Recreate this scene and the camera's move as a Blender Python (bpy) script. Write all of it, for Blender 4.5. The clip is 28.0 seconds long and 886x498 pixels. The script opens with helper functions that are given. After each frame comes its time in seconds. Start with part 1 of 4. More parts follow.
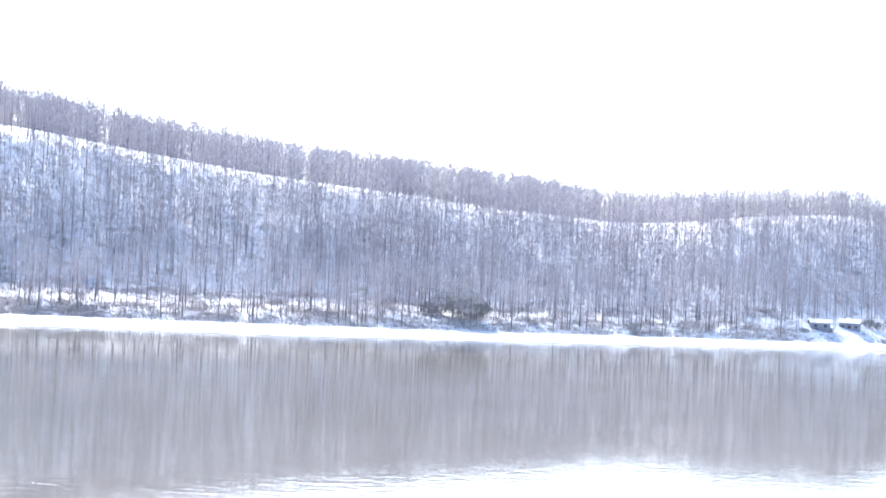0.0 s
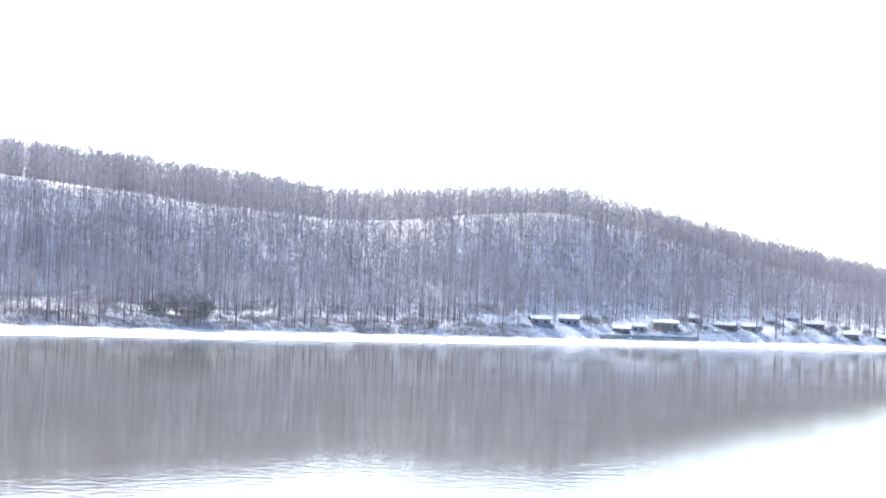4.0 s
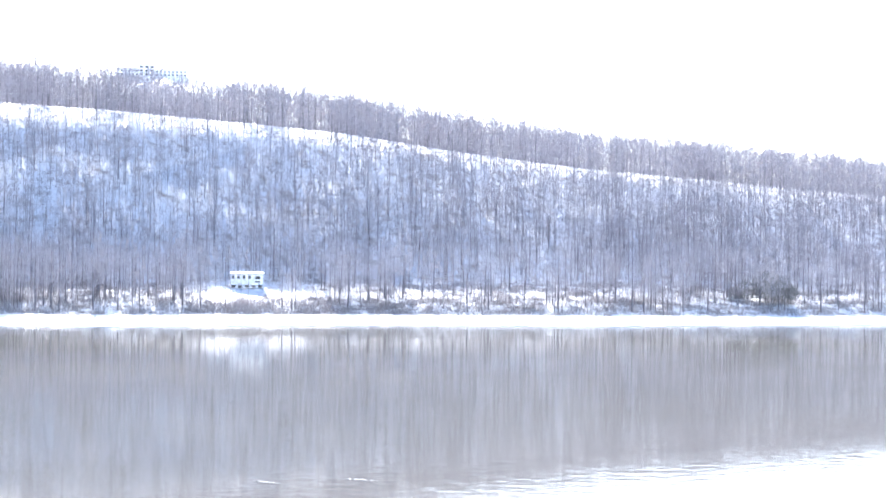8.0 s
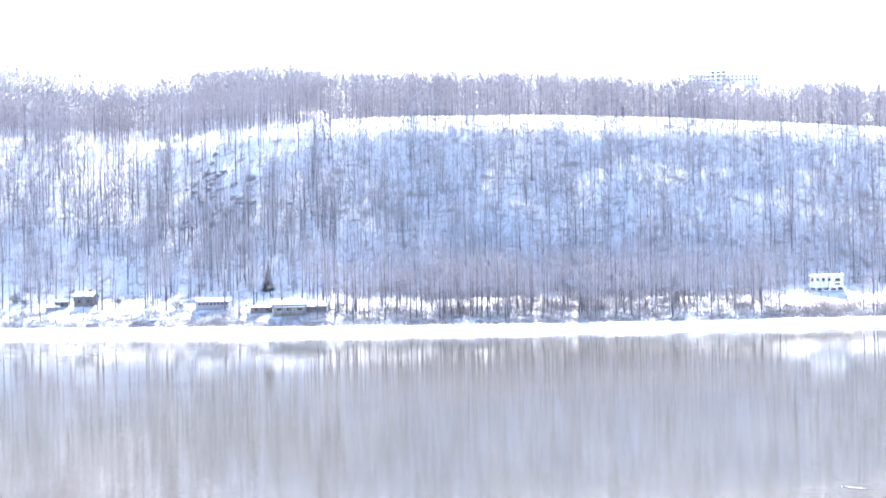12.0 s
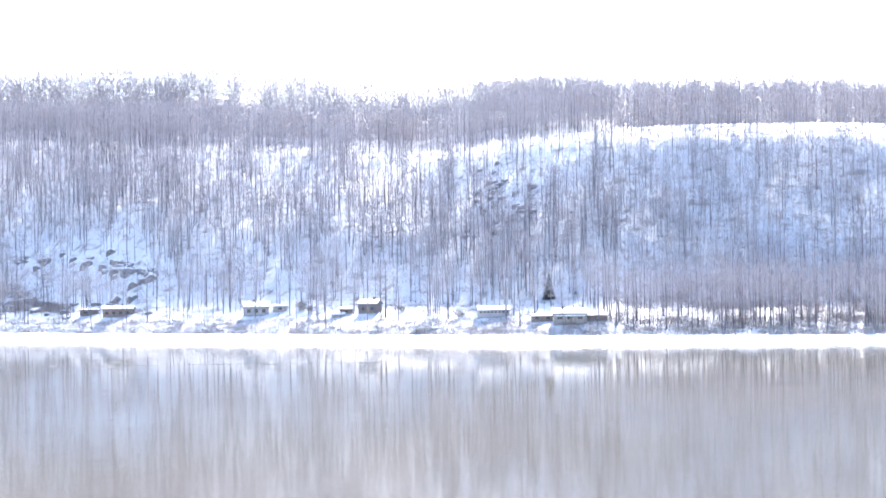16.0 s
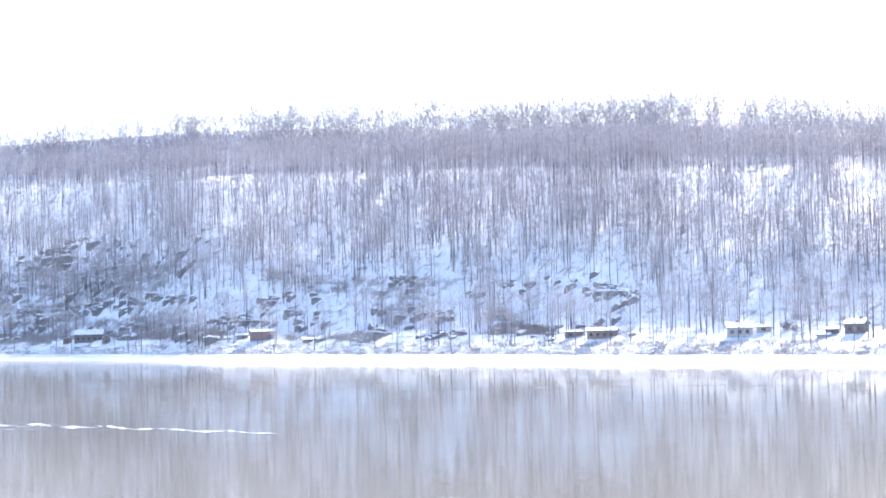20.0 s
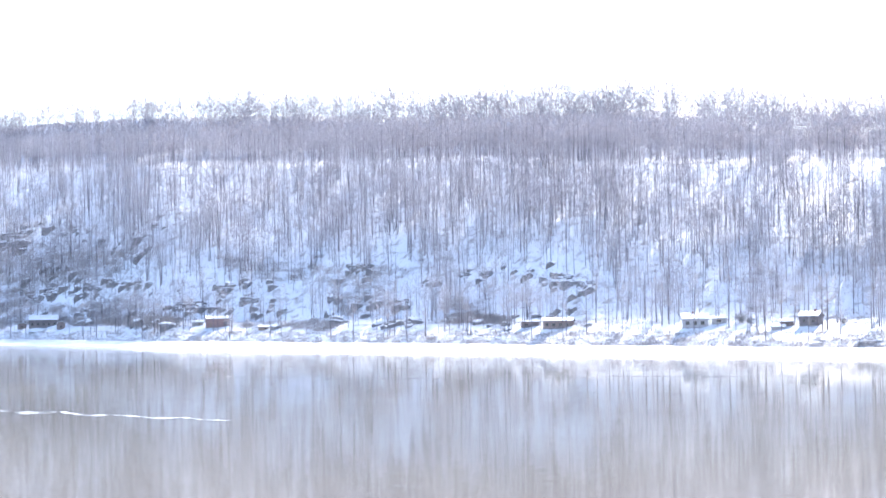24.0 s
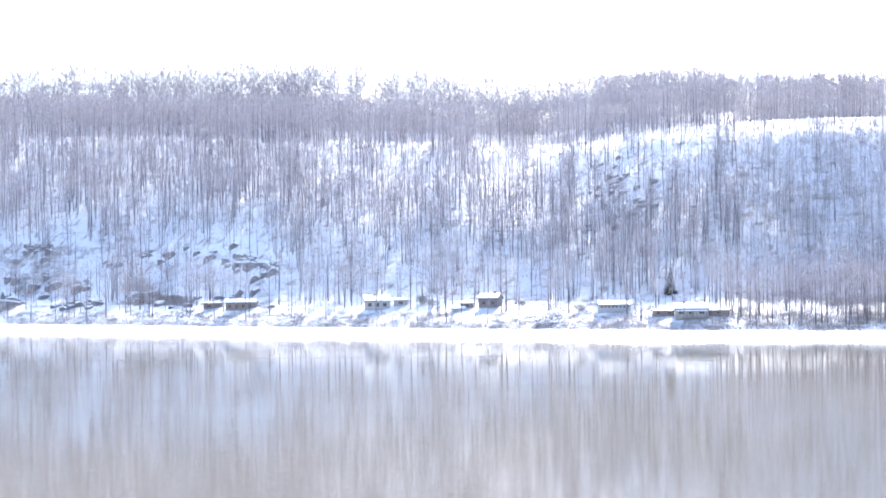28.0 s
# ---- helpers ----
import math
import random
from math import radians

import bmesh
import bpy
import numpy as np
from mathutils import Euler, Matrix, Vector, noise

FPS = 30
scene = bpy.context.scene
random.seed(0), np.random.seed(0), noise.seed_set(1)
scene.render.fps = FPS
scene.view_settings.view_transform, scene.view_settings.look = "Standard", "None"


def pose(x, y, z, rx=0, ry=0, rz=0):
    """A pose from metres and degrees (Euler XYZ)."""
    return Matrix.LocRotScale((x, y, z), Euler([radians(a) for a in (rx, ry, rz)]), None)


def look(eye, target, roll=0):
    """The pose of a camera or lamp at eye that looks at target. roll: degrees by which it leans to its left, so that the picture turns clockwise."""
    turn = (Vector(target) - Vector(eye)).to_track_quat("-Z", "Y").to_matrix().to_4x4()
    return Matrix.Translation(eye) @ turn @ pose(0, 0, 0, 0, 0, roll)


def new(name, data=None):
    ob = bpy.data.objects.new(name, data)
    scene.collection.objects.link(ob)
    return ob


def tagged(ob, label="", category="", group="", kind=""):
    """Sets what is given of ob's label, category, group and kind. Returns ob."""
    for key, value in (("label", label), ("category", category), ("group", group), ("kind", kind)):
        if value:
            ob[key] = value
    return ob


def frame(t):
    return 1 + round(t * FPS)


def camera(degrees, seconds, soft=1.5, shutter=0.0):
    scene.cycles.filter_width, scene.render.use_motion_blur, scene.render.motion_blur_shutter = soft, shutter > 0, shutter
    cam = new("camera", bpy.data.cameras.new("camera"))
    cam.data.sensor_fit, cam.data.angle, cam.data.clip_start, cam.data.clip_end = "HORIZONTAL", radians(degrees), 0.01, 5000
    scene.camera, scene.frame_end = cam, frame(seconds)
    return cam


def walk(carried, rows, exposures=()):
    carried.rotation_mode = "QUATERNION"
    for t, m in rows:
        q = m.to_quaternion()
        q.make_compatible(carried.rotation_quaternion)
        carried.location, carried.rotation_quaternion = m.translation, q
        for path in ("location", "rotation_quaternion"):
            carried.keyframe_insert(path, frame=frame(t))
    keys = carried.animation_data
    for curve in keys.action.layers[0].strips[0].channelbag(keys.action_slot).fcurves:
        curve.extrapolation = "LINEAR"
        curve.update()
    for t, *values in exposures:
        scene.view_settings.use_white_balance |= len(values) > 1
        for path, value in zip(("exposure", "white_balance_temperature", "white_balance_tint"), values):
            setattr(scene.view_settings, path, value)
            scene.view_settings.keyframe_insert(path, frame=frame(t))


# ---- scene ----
# Camera: one spot on a bluff above the river, turned by hand from bearing to bearing.
EYE_Z = 18.0
TURNS = [  # seconds, tilt, lean, turn in degrees
    (0.0, 91.032, -2.742, -8.933),
    (0.5, 91.230, -2.056, -10.341),
    (1.0, 91.426, -2.499, -11.030),
    (1.5, 91.320, -3.052, -11.625),
    (2.0, 91.206, -4.029, -13.197),
    (2.5, 91.635, -4.052, -15.145),
    (4.5, 91.284, -2.376, -17.148),
    (5.0, 90.789, -1.431, -13.682),
    (5.5, 90.598, -0.910, -10.794),
    (6.0, 90.526, -0.593, -8.319),
    (6.5, 90.441, -0.662, -6.081),
    (7.0, 90.414, -0.825, -3.554),
    (7.5, 90.491, -0.734, -1.501),
    (8.0, 90.500, -0.600, -0.003),
    (8.5, 90.987, -0.849, 1.944),
    (9.0, 91.329, -1.126, 4.341),
    (9.5, 91.054, -1.439, 6.720),
    (10.0, 90.605, -1.224, 8.867),
    (10.5, 90.695, -0.579, 10.562),
    (11.0, 90.420, -0.578, 12.454),
    (11.5, 90.644, 0.622, 14.349),
    (12.0, 90.726, 1.127, 16.893),
    (12.5, 90.613, 2.097, 19.095),
    (13.0, 90.193, 2.170, 21.715),
    (13.5, 89.519, 1.703, 22.023),
    (15.5, 90.752, 1.315, 24.927),
    (16.0, 91.123, 0.782, 25.148),
    (16.5, 91.520, 1.059, 26.129),
    (17.0, 91.779, 1.425, 27.995),
    (17.5, 92.398, 1.198, 29.737),
    (18.0, 92.356, 0.693, 31.220),
    (18.5, 92.189, 0.222, 32.498),
    (19.0, 92.099, 0.236, 34.351),
    (19.5, 92.033, 0.283, 36.485),
    (20.0, 92.007, 1.338, 39.294),
    (20.5, 91.751, 1.817, 41.352),
    (22.5, 91.401, 0.622, 40.576),
    (23.0, 91.332, 0.729, 39.980),
    (23.5, 91.503, 0.907, 39.260),
    (24.0, 91.655, 0.803, 38.009),
    (24.5, 91.466, 0.669, 35.106),
    (25.0, 91.209, 0.847, 33.028),
    (25.5, 90.877, 0.571, 32.705),
    (26.0, 91.202, 0.735, 32.265),
    (26.5, 90.998, 0.137, 30.573),
    (27.0, 90.828, 0.428, 30.283),
    (27.5, 90.960, 0.656, 29.446),
    (28.0, 90.997, 0.629, 28.697),
]
EXPOSURES = [(0.0, 1.75, 6100, 11), (2.5, 1.52, 6150, 11), (4.5, 1.25, 6200, 11), (5.2, 1.48, 6200, 11), (7.0, 1.76, 6150, 11), (9.0, 1.88, 6100, 11), (12.0, 2.03, 6150, 12), (17.0, 1.94, 6340, 12), (28.0, 1.95, 6320, 12)]
cam = camera(25.66, 28.0, soft=1.7)
walk(cam, [(t, pose(0, 0, EYE_Z, rx, ry, rz)) for t, rx, ry, rz in TURNS], EXPOSURES)

# ---- world and sun: low winter sun behind the far ridge ----
SUN_BEARING, SUN_HEIGHT = -13.0, 38.5
world = bpy.data.worlds.new("winter_sky")
scene.world = world
world.use_nodes = True
wn = world.node_tree.nodes
sky_tex = wn.new("ShaderNodeTexSky")
sky_tex.sky_type = "NISHITA"
sky_tex.sun_disc = False
sky_tex.sun_elevation = radians(SUN_HEIGHT)
sky_tex.sun_rotation = radians(SUN_BEARING)
sky_tex.air_density, sky_tex.dust_density, sky_tex.ozone_density = 0.75, 1.0, 0.6
wn["Background"].inputs["Strength"].default_value = 0.14
world.node_tree.links.new(sky_tex.outputs[0], wn["Background"].inputs["Color"])
sun_data = bpy.data.lights.new("sun", "SUN")
sun_data.energy, sun_data.angle, sun_data.color = 4.9, radians(0.53), (1.0, 0.95, 0.88)
sun = new("sun", sun_data)
b_s, e_s = radians(SUN_BEARING), radians(SUN_HEIGHT)
to_sun = Vector((math.sin(b_s) * math.cos(e_s), math.cos(b_s) * math.cos(e_s), math.sin(e_s)))
sun.matrix_world = look(to_sun * 900, (0, 0, 0))


# ---- materials ----
def material(name, colour, rough=0.8, second=None, size=1.0, mix=0.5, bump=0.0, bump_size=None, snow_relief=None, metal=0.0, island=0.0, fine=None):
    """A node material: two colours mixed by noise of the given size in metres, finer grain, bump, and variation from piece to piece."""
    m = bpy.data.materials.new(name)
    m.use_nodes = True
    nt = m.node_tree
    p = nt.nodes["Principled BSDF"]
    p.inputs["Roughness"].default_value = rough
    p.inputs["Metallic"].default_value = metal
    geo = nt.nodes.new("ShaderNodeNewGeometry")
    out = None
    if second is not None:
        n1 = nt.nodes.new("ShaderNodeTexNoise")
        n1.inputs["Scale"].default_value = 1.0 / size
        n1.inputs["Detail"].default_value = 6.0
        nt.links.new(geo.outputs["Position"], n1.inputs["Vector"])
        ramp = nt.nodes.new("ShaderNodeValToRGB")
        ramp.color_ramp.elements[0].position = max(0.0, mix - 0.09)
        ramp.color_ramp.elements[1].position = min(1.0, mix + 0.09)
        ramp.color_ramp.elements[0].color = (*second, 1)
        ramp.color_ramp.elements[1].color = (*colour, 1)
        nt.links.new(n1.outputs["Fac"], ramp.inputs["Fac"])
        out = ramp.outputs["Color"]
    hsv = nt.nodes.new("ShaderNodeHueSaturation")
    if out is None:
        hsv.inputs["Color"].default_value = (*colour, 1)
    else:
        nt.links.new(out, hsv.inputs["Color"])
    grain = nt.nodes.new("ShaderNodeTexNoise")
    grain.inputs["Scale"].default_value = fine or 6.0 / size
    grain.inputs["Detail"].default_value = 3.0
    nt.links.new(geo.outputs["Position"], grain.inputs["Vector"])
    rng = nt.nodes.new("ShaderNodeMapRange")
    rng.inputs["To Min"].default_value, rng.inputs["To Max"].default_value = 0.85, 1.15
    nt.links.new(grain.outputs["Fac"], rng.inputs["Value"])
    value = rng.outputs["Result"]
    if island:
        r2 = nt.nodes.new("ShaderNodeMapRange")
        r2.inputs["To Min"].default_value, r2.inputs["To Max"].default_value = 1 - island, 1 + island
        nt.links.new(geo.outputs["Random Per Island"], r2.inputs["Value"])
        mul = nt.nodes.new("ShaderNodeMath")
        mul.operation = "MULTIPLY"
        nt.links.new(value, mul.inputs[0])
        nt.links.new(r2.outputs["Result"], mul.inputs[1])
        value = mul.outputs["Value"]
    nt.links.new(value, hsv.inputs["Value"])
    nt.links.new(hsv.outputs["Color"], p.inputs["Base Color"])
    if bump:
        n3 = nt.nodes.new("ShaderNodeTexNoise")
        n3.inputs["Scale"].default_value = 1.0 / (bump_size or size)
        n3.inputs["Detail"].default_value = 5.0
        nt.links.new(geo.outputs["Position"], n3.inputs["Vector"])
        if snow_relief:
            # added ridges, turned and stretched along their run, standing in for streaks of tree shadow
            mp = nt.nodes.new("ShaderNodeMapping")
            mp.vector_type = "TEXTURE"
            mp.inputs["Rotation"].default_value = (0, 0, radians(snow_relief[0]))
            mp.inputs["Scale"].default_value = (snow_relief[1], snow_relief[2], 6.0)
            nt.links.new(geo.outputs["Position"], mp.inputs["Vector"])
            nt.links.new(mp.outputs["Vector"], n3.inputs["Vector"])
            n3.inputs["Scale"].default_value = 1.0
            n3.inputs["Detail"].default_value = 3.0
        bp = nt.nodes.new("ShaderNodeBump")
        bp.inputs["Distance"].default_value = bump
        nt.links.new(n3.outputs["Fac"], bp.inputs["Height"])
        nt.links.new(bp.outputs["Normal"], p.inputs["Normal"])
    return m


# ridges follow the sun's bearing, streaking the slope as trunk shadows would
SNOW_GROUND = material("snow_ground", (0.82, 0.83, 0.86), 0.7, (0.30, 0.26, 0.24), 5.0, 0.36, 1.1, snow_relief=(13.0, 2.6, 17.0))
SNOW = material("snow", (0.84, 0.85, 0.88), 0.65, (0.74, 0.76, 0.80), 6.0, 0.45, 0.25, 2.0)
SNOW_ICE = material("snow_on_ice", (0.86, 0.87, 0.89), 0.5, (0.76, 0.80, 0.84), 14.0, 0.42, 0.3, 4.0)
BARK = material("bark", (0.135, 0.12, 0.135), 0.9, (0.21, 0.195, 0.205), 0.8, 0.5, island=0.3)
PALE_BARK = material("pale_bark", (0.62, 0.60, 0.56), 0.8, (0.45, 0.42, 0.38), 0.7, 0.4)
TWIG = material("twigs", (0.405, 0.375, 0.392), 0.9, (0.455, 0.432, 0.452), 20.0, 0.5, island=0.2)
NEEDLES = material("needles", (0.06, 0.075, 0.066), 0.8, (0.1, 0.112, 0.1), 1.0, 0.5, island=0.3)
BRUSH = material("brush", (0.35, 0.315, 0.31), 0.9, (0.42, 0.385, 0.375), 3.0, 0.5, island=0.3)
THICKET = material("thicket", (0.21, 0.205, 0.2), 0.85, (0.28, 0.27, 0.26), 1.5, 0.5, island=0.3)
ROCK = material("rock", (0.17, 0.155, 0.16), 0.85, (0.26, 0.245, 0.24), 1.6, 0.5, 0.2, 0.8)


def water_material():
    m = bpy.data.materials.new("river_water")
    m.use_nodes = True
    nt = m.node_tree
    p = nt.nodes["Principled BSDF"]
    p.inputs["Base Color"].default_value = (0.105, 0.098, 0.086, 1)
    p.inputs["Roughness"].default_value = 0.03
    p.inputs["IOR"].default_value = 1.33
    geo = nt.nodes.new("ShaderNodeNewGeometry")
    mp = nt.nodes.new("ShaderNodeMapping")
    mp.inputs["Scale"].default_value = (0.5, 0.5, 1)
    nt.links.new(geo.outputs["Position"], mp.inputs["Vector"])
    n = nt.nodes.new("ShaderNodeTexNoise")
    n.inputs["Scale"].default_value = 1.0
    n.inputs["Detail"].default_value = 4.0
    nt.links.new(mp.outputs["Vector"], n.inputs["Vector"])
    bp = nt.nodes.new("ShaderNodeBump")
    bp.inputs["Strength"].default_value = 1.0
    bp.inputs["Distance"].default_value = 0.018
    nt.links.new(n.outputs["Fac"], bp.inputs["Height"])
    nt.links.new(bp.outputs["Normal"], p.inputs["Normal"])
    # flat grey-brown diffuse added to dim the reflections, more in some stretches than others
    matte = nt.nodes.new("ShaderNodeBsdfDiffuse")
    matte.inputs["Color"].default_value = (0.135, 0.13, 0.114, 1)
    uneven = nt.nodes.new("ShaderNodeTexNoise")
    uneven.inputs["Scale"].default_value = 0.012
    uneven.inputs["Detail"].default_value = 5.0
    nt.links.new(geo.outputs["Position"], uneven.inputs["Vector"])
    amount = nt.nodes.new("ShaderNodeMapRange")
    amount.inputs["From Min"].default_value, amount.inputs["From Max"].default_value = 0.3, 0.7
    amount.inputs["To Min"].default_value, amount.inputs["To Max"].default_value = 0.12, 0.3
    nt.links.new(uneven.outputs["Fac"], amount.inputs["Value"])
    mix = nt.nodes.new("ShaderNodeMixShader")
    nt.links.new(amount.outputs["Result"], mix.inputs["Fac"])
    nt.links.new(p.outputs["BSDF"], mix.inputs[1])
    nt.links.new(matte.outputs["BSDF"], mix.inputs[2])
    nt.links.new(mix.outputs["Shader"], nt.nodes["Material Output"].inputs["Surface"])
    return m


FRAZIL = material("frazil_ice", (0.23, 0.235, 0.245), 0.4, (0.15, 0.155, 0.165), 3.0, 0.5, 0.05, 1.0)

WATER = water_material()


# ---- helpers for meshes ----
def mesh_from(name, verts, faces, mats, smooth=False, slots=None):
    """A mesh from arrays; all faces of one size, or a list of faces."""
    me = bpy.data.meshes.new(name)
    verts = np.asarray(verts, dtype=np.float32)
    if isinstance(faces, np.ndarray):
        n, k = faces.shape
        me.vertices.add(len(verts))
        me.vertices.foreach_set("co", verts.ravel())
        me.loops.add(n * k)
        me.loops.foreach_set("vertex_index", faces.astype(np.int32).ravel())
        me.polygons.add(n)
        me.polygons.foreach_set("loop_start", np.arange(0, n * k, k, dtype=np.int32))
        if slots is not None:
            me.polygons.foreach_set("material_index", slots.astype(np.int32))
        me.update(calc_edges=True)
    else:
        me.from_pydata([tuple(v) for v in verts], [], faces)
    for m in mats:
        me.materials.append(m)
    me.polygons.foreach_set("use_smooth", np.full(len(me.polygons), smooth))
    return me


def part(name, bm, mat, parent=None, label=""):
    """Links a bmesh as one mesh object, under a thing or a part."""
    me = bpy.data.meshes.new(name)
    bm.to_mesh(me)
    bm.free()
    me.materials.append(mat)
    ob = new(name, me)
    ob.parent = parent
    return tagged(ob, label)


def thing(name, m, label, category, group=""):
    ob = new(name)
    ob.matrix_basis = m
    return tagged(ob, label, category, group)


# ---- the land, by bearing from the bluff (degrees) and metres behind the water's edge ----
def smooth_curve(pairs):
    xs = np.array([p[0] for p in pairs], float)
    ys = np.array([p[1] for p in pairs], float)
    fine = np.linspace(xs[0] - 8, xs[-1] + 8, 1200)
    lin = np.interp(fine, xs, ys)
    w = max(3, int(1.0 / (fine[1] - fine[0])))
    k = np.hanning(2 * w + 1)
    sm = np.convolve(np.pad(lin, w, mode="edge"), k / k.sum(), "valid")
    return lambda a: np.interp(a, fine, sm)


SHORE = smooth_curve([(-75, 1700), (-62, 1420), (-53.4, 1125), (-46, 872), (-40, 758), (-34, 665), (-28, 605), (-22, 564), (-15, 546), (-9, 545),
                      (-3, 570), (4, 586), (11, 632), (18, 712), (24, 806), (30, 930), (38, 1120), (55, 1500)])
RIDGE = smooth_curve([(-60, 4.6), (-52, 5.33), (-47, 5.72), (-43, 5.97), (-38, 6.15), (-34, 6.3), (-31.5, 6.28), (-28.5, 5.78), (-26, 5.58), (-22, 5.98),
                      (-19.3, 5.9), (-18, 5.66), (-15, 5.75), (-12, 5.5), (-10.5, 5.25), (-9.9, 4.8), (-7.6, 4.85), (-6, 5.3), (-4, 5.05), (-1.5, 4.65), (0.5, 4.25),
                      (2, 4.02), (5, 3.92), (8, 3.68), (11, 3.45), (12.6, 3.2), (14, 2.76), (15.6, 3.02), (20.7, 3.02), (22.5, 2.86), (25, 2.24), (30, 1.3), (36, 0.6)])
RIM = smooth_curve([(-60, 3.7), (-52, 4.14), (-45, 4.36), (-36, 4.38), (-29, 4.07), (-26, 3.93), (-24, 4.15), (-22, 4.43), (-18, 4.66), (-14, 4.61),
                    (-10, 4.43), (-6, 4.13), (-3, 3.87), (0, 3.42), (2, 3.15), (5, 2.8), (8, 2.56), (10, 2.3), (14, 2.05), (15.5, 2.1), (18, 2.4), (20.5, 2.55), (23, 2.0), (26, 1.35), (30, 0.5), (36, 0.0)])
ICE_BACK = 62.0


def rim_s(a):
    return 0.2 * SHORE(a) + 104.0


def rim_true(a):
    """Where the rim really lies: further back where the shore runs off at a slant, so that the hillside keeps about 30 degrees."""
    return rim_s(a) + np.interp(a, [-60, -53, -46, -35, -28, -22, -17], [150, 115, 92, 78, 42, 13, 0])


def true_s(a, s):
    """Distances on the slope are given for an even depth of hillside; this spreads them over the true depth."""
    sr, st = float(rim_s(a)), float(rim_true(a))
    if s <= 112:
        return s
    return 112 + (s - 112) * (st - 112) / (sr - 112) if s < sr else s + st - sr


def land(a, s):
    """Height of the far bank at a bearing and a distance behind the water's edge (arrays)."""
    a, s = np.broadcast_arrays(np.asarray(a, float), np.asarray(s, float))
    d0, sr = SHORE(a), rim_true(a)
    z_rim = EYE_Z + (d0 + sr) * np.tan(np.radians(RIM(a)))
    z_top = EYE_Z + (d0 + sr + 90) * np.tan(np.radians(RIDGE(a))) - np.interp(a, [-52, -46, -41, -37, -33, -29.5, -26, -21, -14, -10, -2, 10, 20], [3.0, 4.5, 9.5, 14.0, 12.0, 12.0, 13.5, 15.0, 17.5, 18.3, 18.0, 18.0, 19.0])
    z_top = np.maximum(z_top, z_rim - 6)
    low = np.interp(s, [-40, -3, 0, 30, ICE_BACK, 70, 88, 112], [-4, -2.0, -1.0, -0.2, 1.9, 5.0, 9.2, 12.5])
    u = np.clip((s - 112) / np.maximum(sr - 112, 1), 0, 1)
    even = np.interp(u, [0, 0.83, 1.0], [0, 0.92, 1.0])
    domed = np.interp(u, [0, 0.3, 0.83, 1.0], [0, 0.39, 0.93, 1.0])
    hill = 12.5 + (z_rim - 12.5) * (even + (domed - even) * np.interp(a, [-32, -24], [1, 0]))
    v = np.clip((s - sr) / 90, 0, 1)
    top = z_rim + (z_top - z_rim) * (0.25 * v + 0.75 * v * v)
    far = z_top - (np.clip(s - sr - 90, 0, 4000)) * 0.05
    lift = np.exp(-(((a + 8.3) / 2.6) ** 2)) * np.interp(d0 + s, [1000, 1400, 1620, 2600], [0, 1, 1, 0])
    far = far + lift * (np.interp(d0 + s, [1450, 1476], [141.0, 157.0]) - far)
    return np.where(s < 112, low, np.where(s < sr, hill, np.where(s < sr + 90, top, far)))


def rough(x, y, a, s):
    """Gullies and humps on the hillside, none on the shelf or along the rim."""
    sr = float(rim_true(a))
    u = (s - 75) / (sr - 75)
    if u <= 0 or u >= 1:
        return 0.0
    w = math.sin(u * math.pi)
    return w * (5.0 * noise.noise((x / 70, y / 70, 0.3)) + 2.2 * noise.noise((x / 22, y / 22, 4.0)))


def site(a, s, z=0.0):
    """The point of the far bank at a bearing, a distance behind the water's edge and a height over the ground."""
    s = true_s(a, s)
    r = float(SHORE(a)) + s
    x, y = r * math.sin(radians(a)), r * math.cos(radians(a))
    return Vector((x, y, float(land(a, s)) + rough(x, y, a, s) + z))


def facing(a, s, turn=0.0, z=0.0):
    """A pose on the far bank whose -Y side looks over the river, turned by some degrees."""
    p = site(a, s, z)
    return pose(p.x, p.y, p.z, 0, 0, -a + turn)


